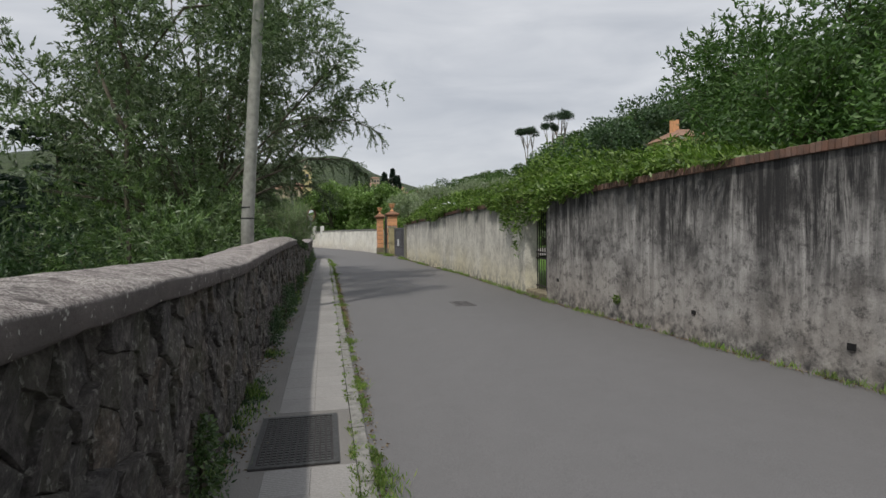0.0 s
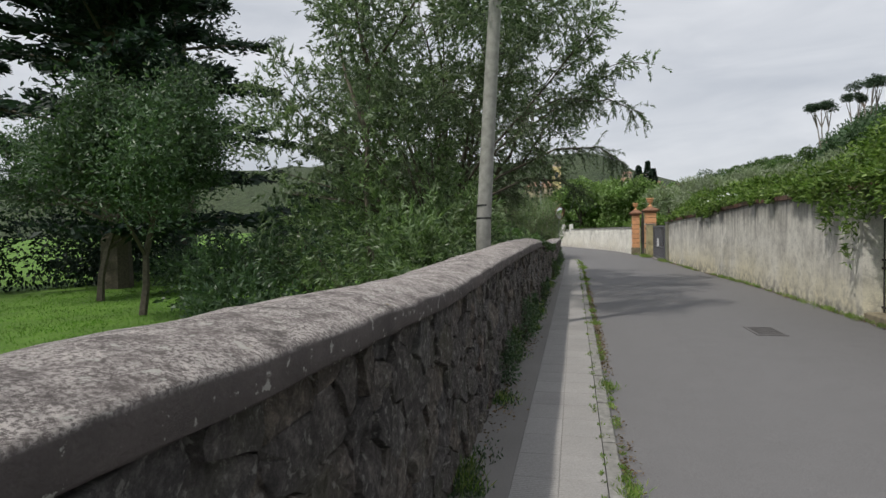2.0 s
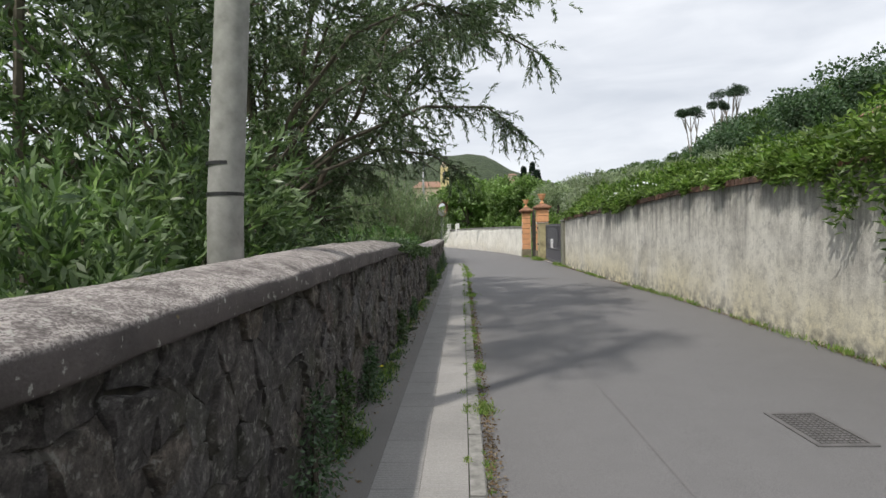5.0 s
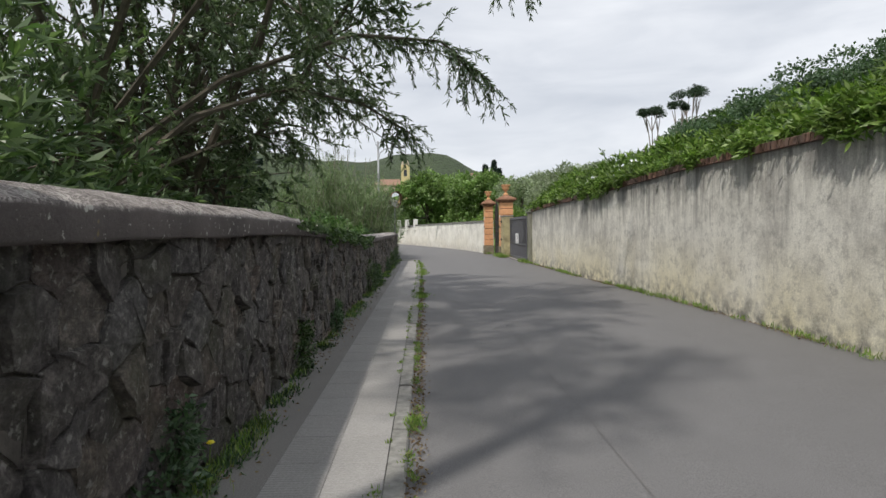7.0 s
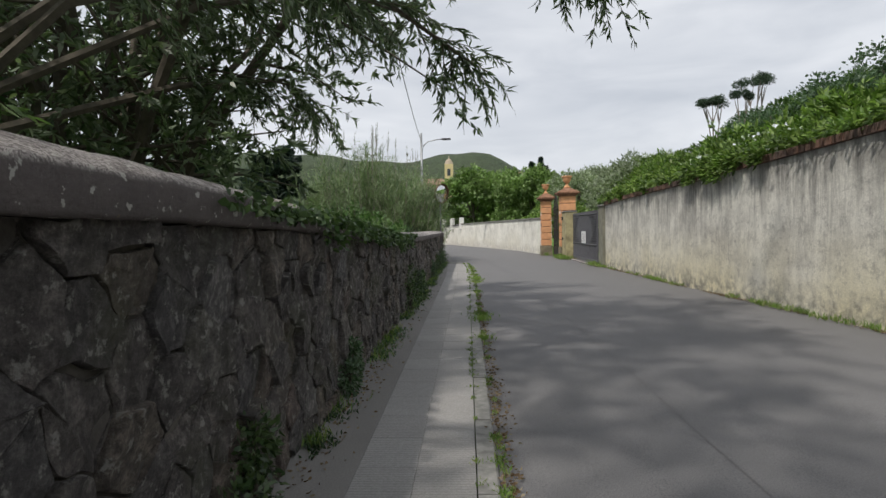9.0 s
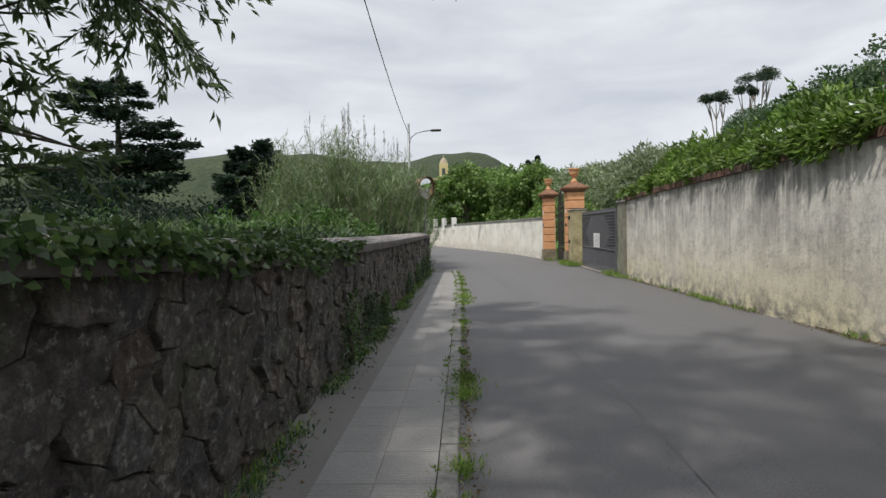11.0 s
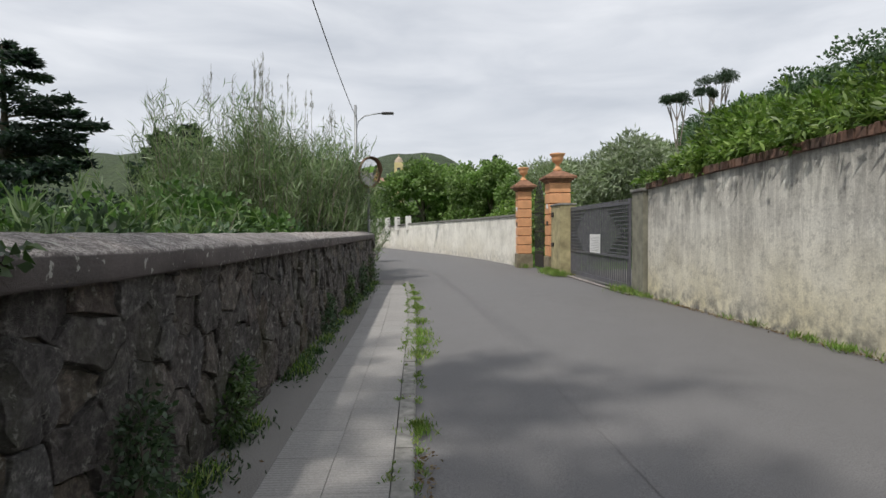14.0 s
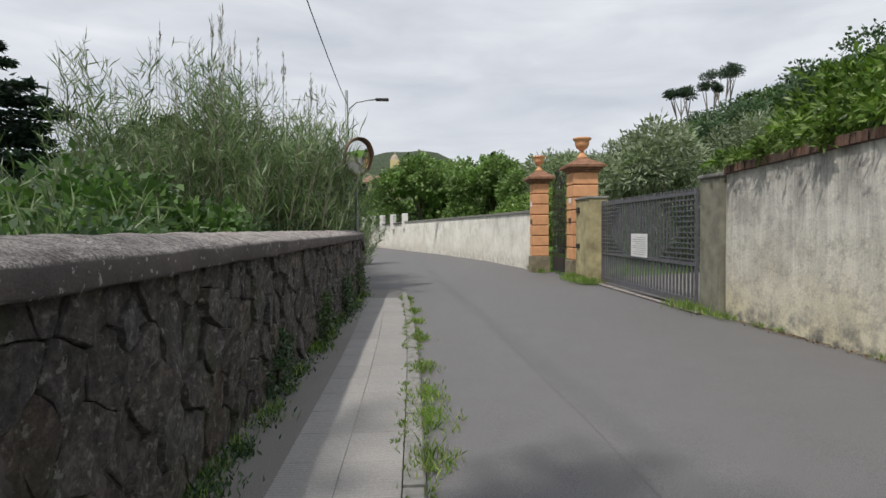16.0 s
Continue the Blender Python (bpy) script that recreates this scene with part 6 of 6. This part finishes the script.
# leaf litter
n = 9500
yy = rng.uniform(2, 24, n)
gut = rng.random(n) < 0.6
xx = np.where(gut, np.array([kerb_x(v) for v in yy]) + 0.045 + rng.normal(size=n) * 0.035, FACE_X + 0.06 + np.abs(rng.normal(size=n)) * 0.11)
keep_ = rng.random(n) < np.where(gut, np.clip(np.array([0.25 + 1.2 * noise.noise(Vector((v * 0.4, 2, 8))) + (0.5 if 9 < v < 18 else 0) for v in yy]), 0.02, 1), np.clip(np.array([0.3 + noise.noise(Vector((v * 0.7, 3, 8))) for v in yy]), 0.03, 1))
P = np.column_stack([xx, yy, np.where(gut, 0.002, 0.006)])[keep_]
D = rng.normal(size=P.shape) * np.array([1, 1, 0.12])
leaves("leaf_litter", P, D, 0.03, 0.016, LEAF_DEAD, rng, None, "brown fallen leaves in the gutter and by the wall", "leaf litter", kind="stuff")
n = 7000
yy = rng.uniform(2, 31, n)
xx = np.array([rw(v) for v in yy]) - 0.02 - np.abs(rng.normal(size=n)) * 0.05
some = rng.random(n) < np.array([0.45 + 0.9 * noise.noise(Vector((v * 0.8, 4, 8))) for v in yy])
P = np.column_stack([xx, yy, np.full(n, 0.006)])[some]
leaves("wall_litter", P, rng.normal(size=P.shape) * np.array([1, 1, 0.15]), 0.03, 0.018, LEAF_DEAD, rng, None, "dry brown litter along the foot of the garden wall", "leaf litter", kind="stuff")
spots = [(rng.uniform(-18, -2.2), rng.uniform(5, 22), -0.25, 1.0) for k in range(2600)]
tufts("lawn_grass", spots, 12, 0.05, 0.02, LEAF_MOWN, 138, "mown green lawn grass behind the wall", 0.18, 0.9, category="grass")

# ---- stones of the left wall ----
def cell(points, i, near, box):
    """The Voronoi cell of a point, cut to a box; a polygon of (y, z)."""
    poly = [(box[0], box[2]), (box[1], box[2]), (box[1], box[3]), (box[0], box[3])]
    px, py = points[i]
    for j in near:
        if j == i:
            continue
        qx, qy = points[j]
        mx, my, nx_, ny_ = (px + qx) / 2, (py + qy) / 2, qx - px, qy - py
        out = []
        for k in range(len(poly)):
            a, b2 = poly[k], poly[(k + 1) % len(poly)]
            da = (a[0] - mx) * nx_ + (a[1] - my) * ny_
            db = (b2[0] - mx) * nx_ + (b2[1] - my) * ny_
            if da <= 0:
                out.append(a)
            if da * db < 0:
                s_ = da / (da - db)
                out.append((a[0] + (b2[0] - a[0]) * s_, a[1] + (b2[1] - a[1]) * s_))
        poly = out
        if len(poly) < 3:
            return []
    return poly


rng = np.random.default_rng(151)
pts, radii_ = [], []
for want, size_ in ((420, 0.25), (500, 0.17), (3200, 0.105)):
    got = 0
    for _ in range(want * 9):
        q = (rng.uniform(1.5, WALL_END), rng.uniform(-0.05, 1.28))
        r_ = size_ * rng.uniform(0.8, 1.25)
        if all(abs(q[0] - p[0]) > 0.45 or (q[0] - p[0]) ** 2 * 0.75 + (q[1] - p[1]) ** 2 * 1.35 > (0.5 * (r_ + s_)) ** 2 * 1.25 for p, s_ in zip(pts, radii_)):
            pts.append(q)
            radii_.append(r_)
            got += 1
            if got >= want:
                break
pts.sort()
rest = Geo()
count = 0
for i, (py_, pz_) in enumerate(pts):
    near = [j for j in range(max(0, i - 90), min(len(pts), i + 91)) if abs(pts[j][0] - py_) < 0.8]
    poly = cell(pts, i, near, (py_ - 0.5, py_ + 0.5, -0.06, cz(py_) - 0.012))
    if len(poly) < 3:
        continue
    cy, czz = sum(p[0] for p in poly) / len(poly), sum(p[1] for p in poly) / len(poly)
    size = max(math.hypot(p[0] - cy, p[1] - czz) for p in poly)
    if size < 0.05:
        continue
    gap = rng.uniform(0.001, 0.006) / size
    poly2 = []
    for k in range(len(poly)):
        b2, c2 = poly[k], poly[(k + 1) % len(poly)]
        ln = math.hypot(c2[0] - b2[0], c2[1] - b2[1])
        if ln < 0.012:
            continue
        poly2.append((b2[0] + rng.normal() * 0.004, b2[1] + rng.normal() * 0.004))
        for u in ((0.5,) if ln < 0.09 else (0.33, 0.7)):
            w_ = noise.noise(Vector((b2[0] * 9 + c2[0] * 9, b2[1] * 9 + c2[1] * 9, u * 3))) * 0.07 * min(1, ln * 6)
            poly2.append((b2[0] + (c2[0] - b2[0]) * u - (c2[1] - b2[1]) * w_ * 2, b2[1] + (c2[1] - b2[1]) * u + (c2[0] - b2[0]) * w_ * 2))
    if len(poly2) < 3:
        continue
    proud = rng.uniform(0.0, 0.042)
    m = len(poly2)
    ring = lambda s_, x_: [(x_ + rng.normal() * 0.003, cy + (p[0] - cy) * s_, czz + (p[1] - czz) * s_) for p in poly2]
    tl, tb = rng.normal() * 0.07, rng.normal() * 0.07
    v = ring(1 - gap, FACE_X - 0.03) + ring(1 - gap * 1.6, FACE_X + proud * 0.5) + [(FACE_X + proud + (p[0] - cy) * tl + (p[1] - czz) * tb + rng.normal() * 0.006, cy + (p[0] - cy) * 0.92, czz + (p[1] - czz) * 0.92) for p in poly2]
    v.append((FACE_X + proud + rng.uniform(-0.006, 0.010), cy + rng.normal() * 0.1 * size, czz + rng.normal() * 0.1 * size))
    f = [(a * m + k, a * m + (k + 1) % m, (a + 1) * m + (k + 1) % m, (a + 1) * m + k) for a in range(2) for k in range(m)]
    f += [(2 * m + k, 2 * m + (k + 1) % m, 3 * m) for k in range(m)]
    if 2.0 < py_ < 30 and count < 300 and czz > 0.02 and (i % 2 == 0 or py_ < 12):
        count += 1
        thing("stone", v, f, M_STONE, left_wall)
    else:
        rest.add(v, f)
rest.done("small_stones", M_STONE, left_wall, "rough dark rubble stones", kind="stuff")

# bricks on edge along the top of the right wall
brick_cap(wall_a, 2.8, G1A, rw, rt, lambda v: v < 12.1)
brick_cap(wall_b, G1B - 1.35, 30.6, rw, rt, lambda v: v > 18)
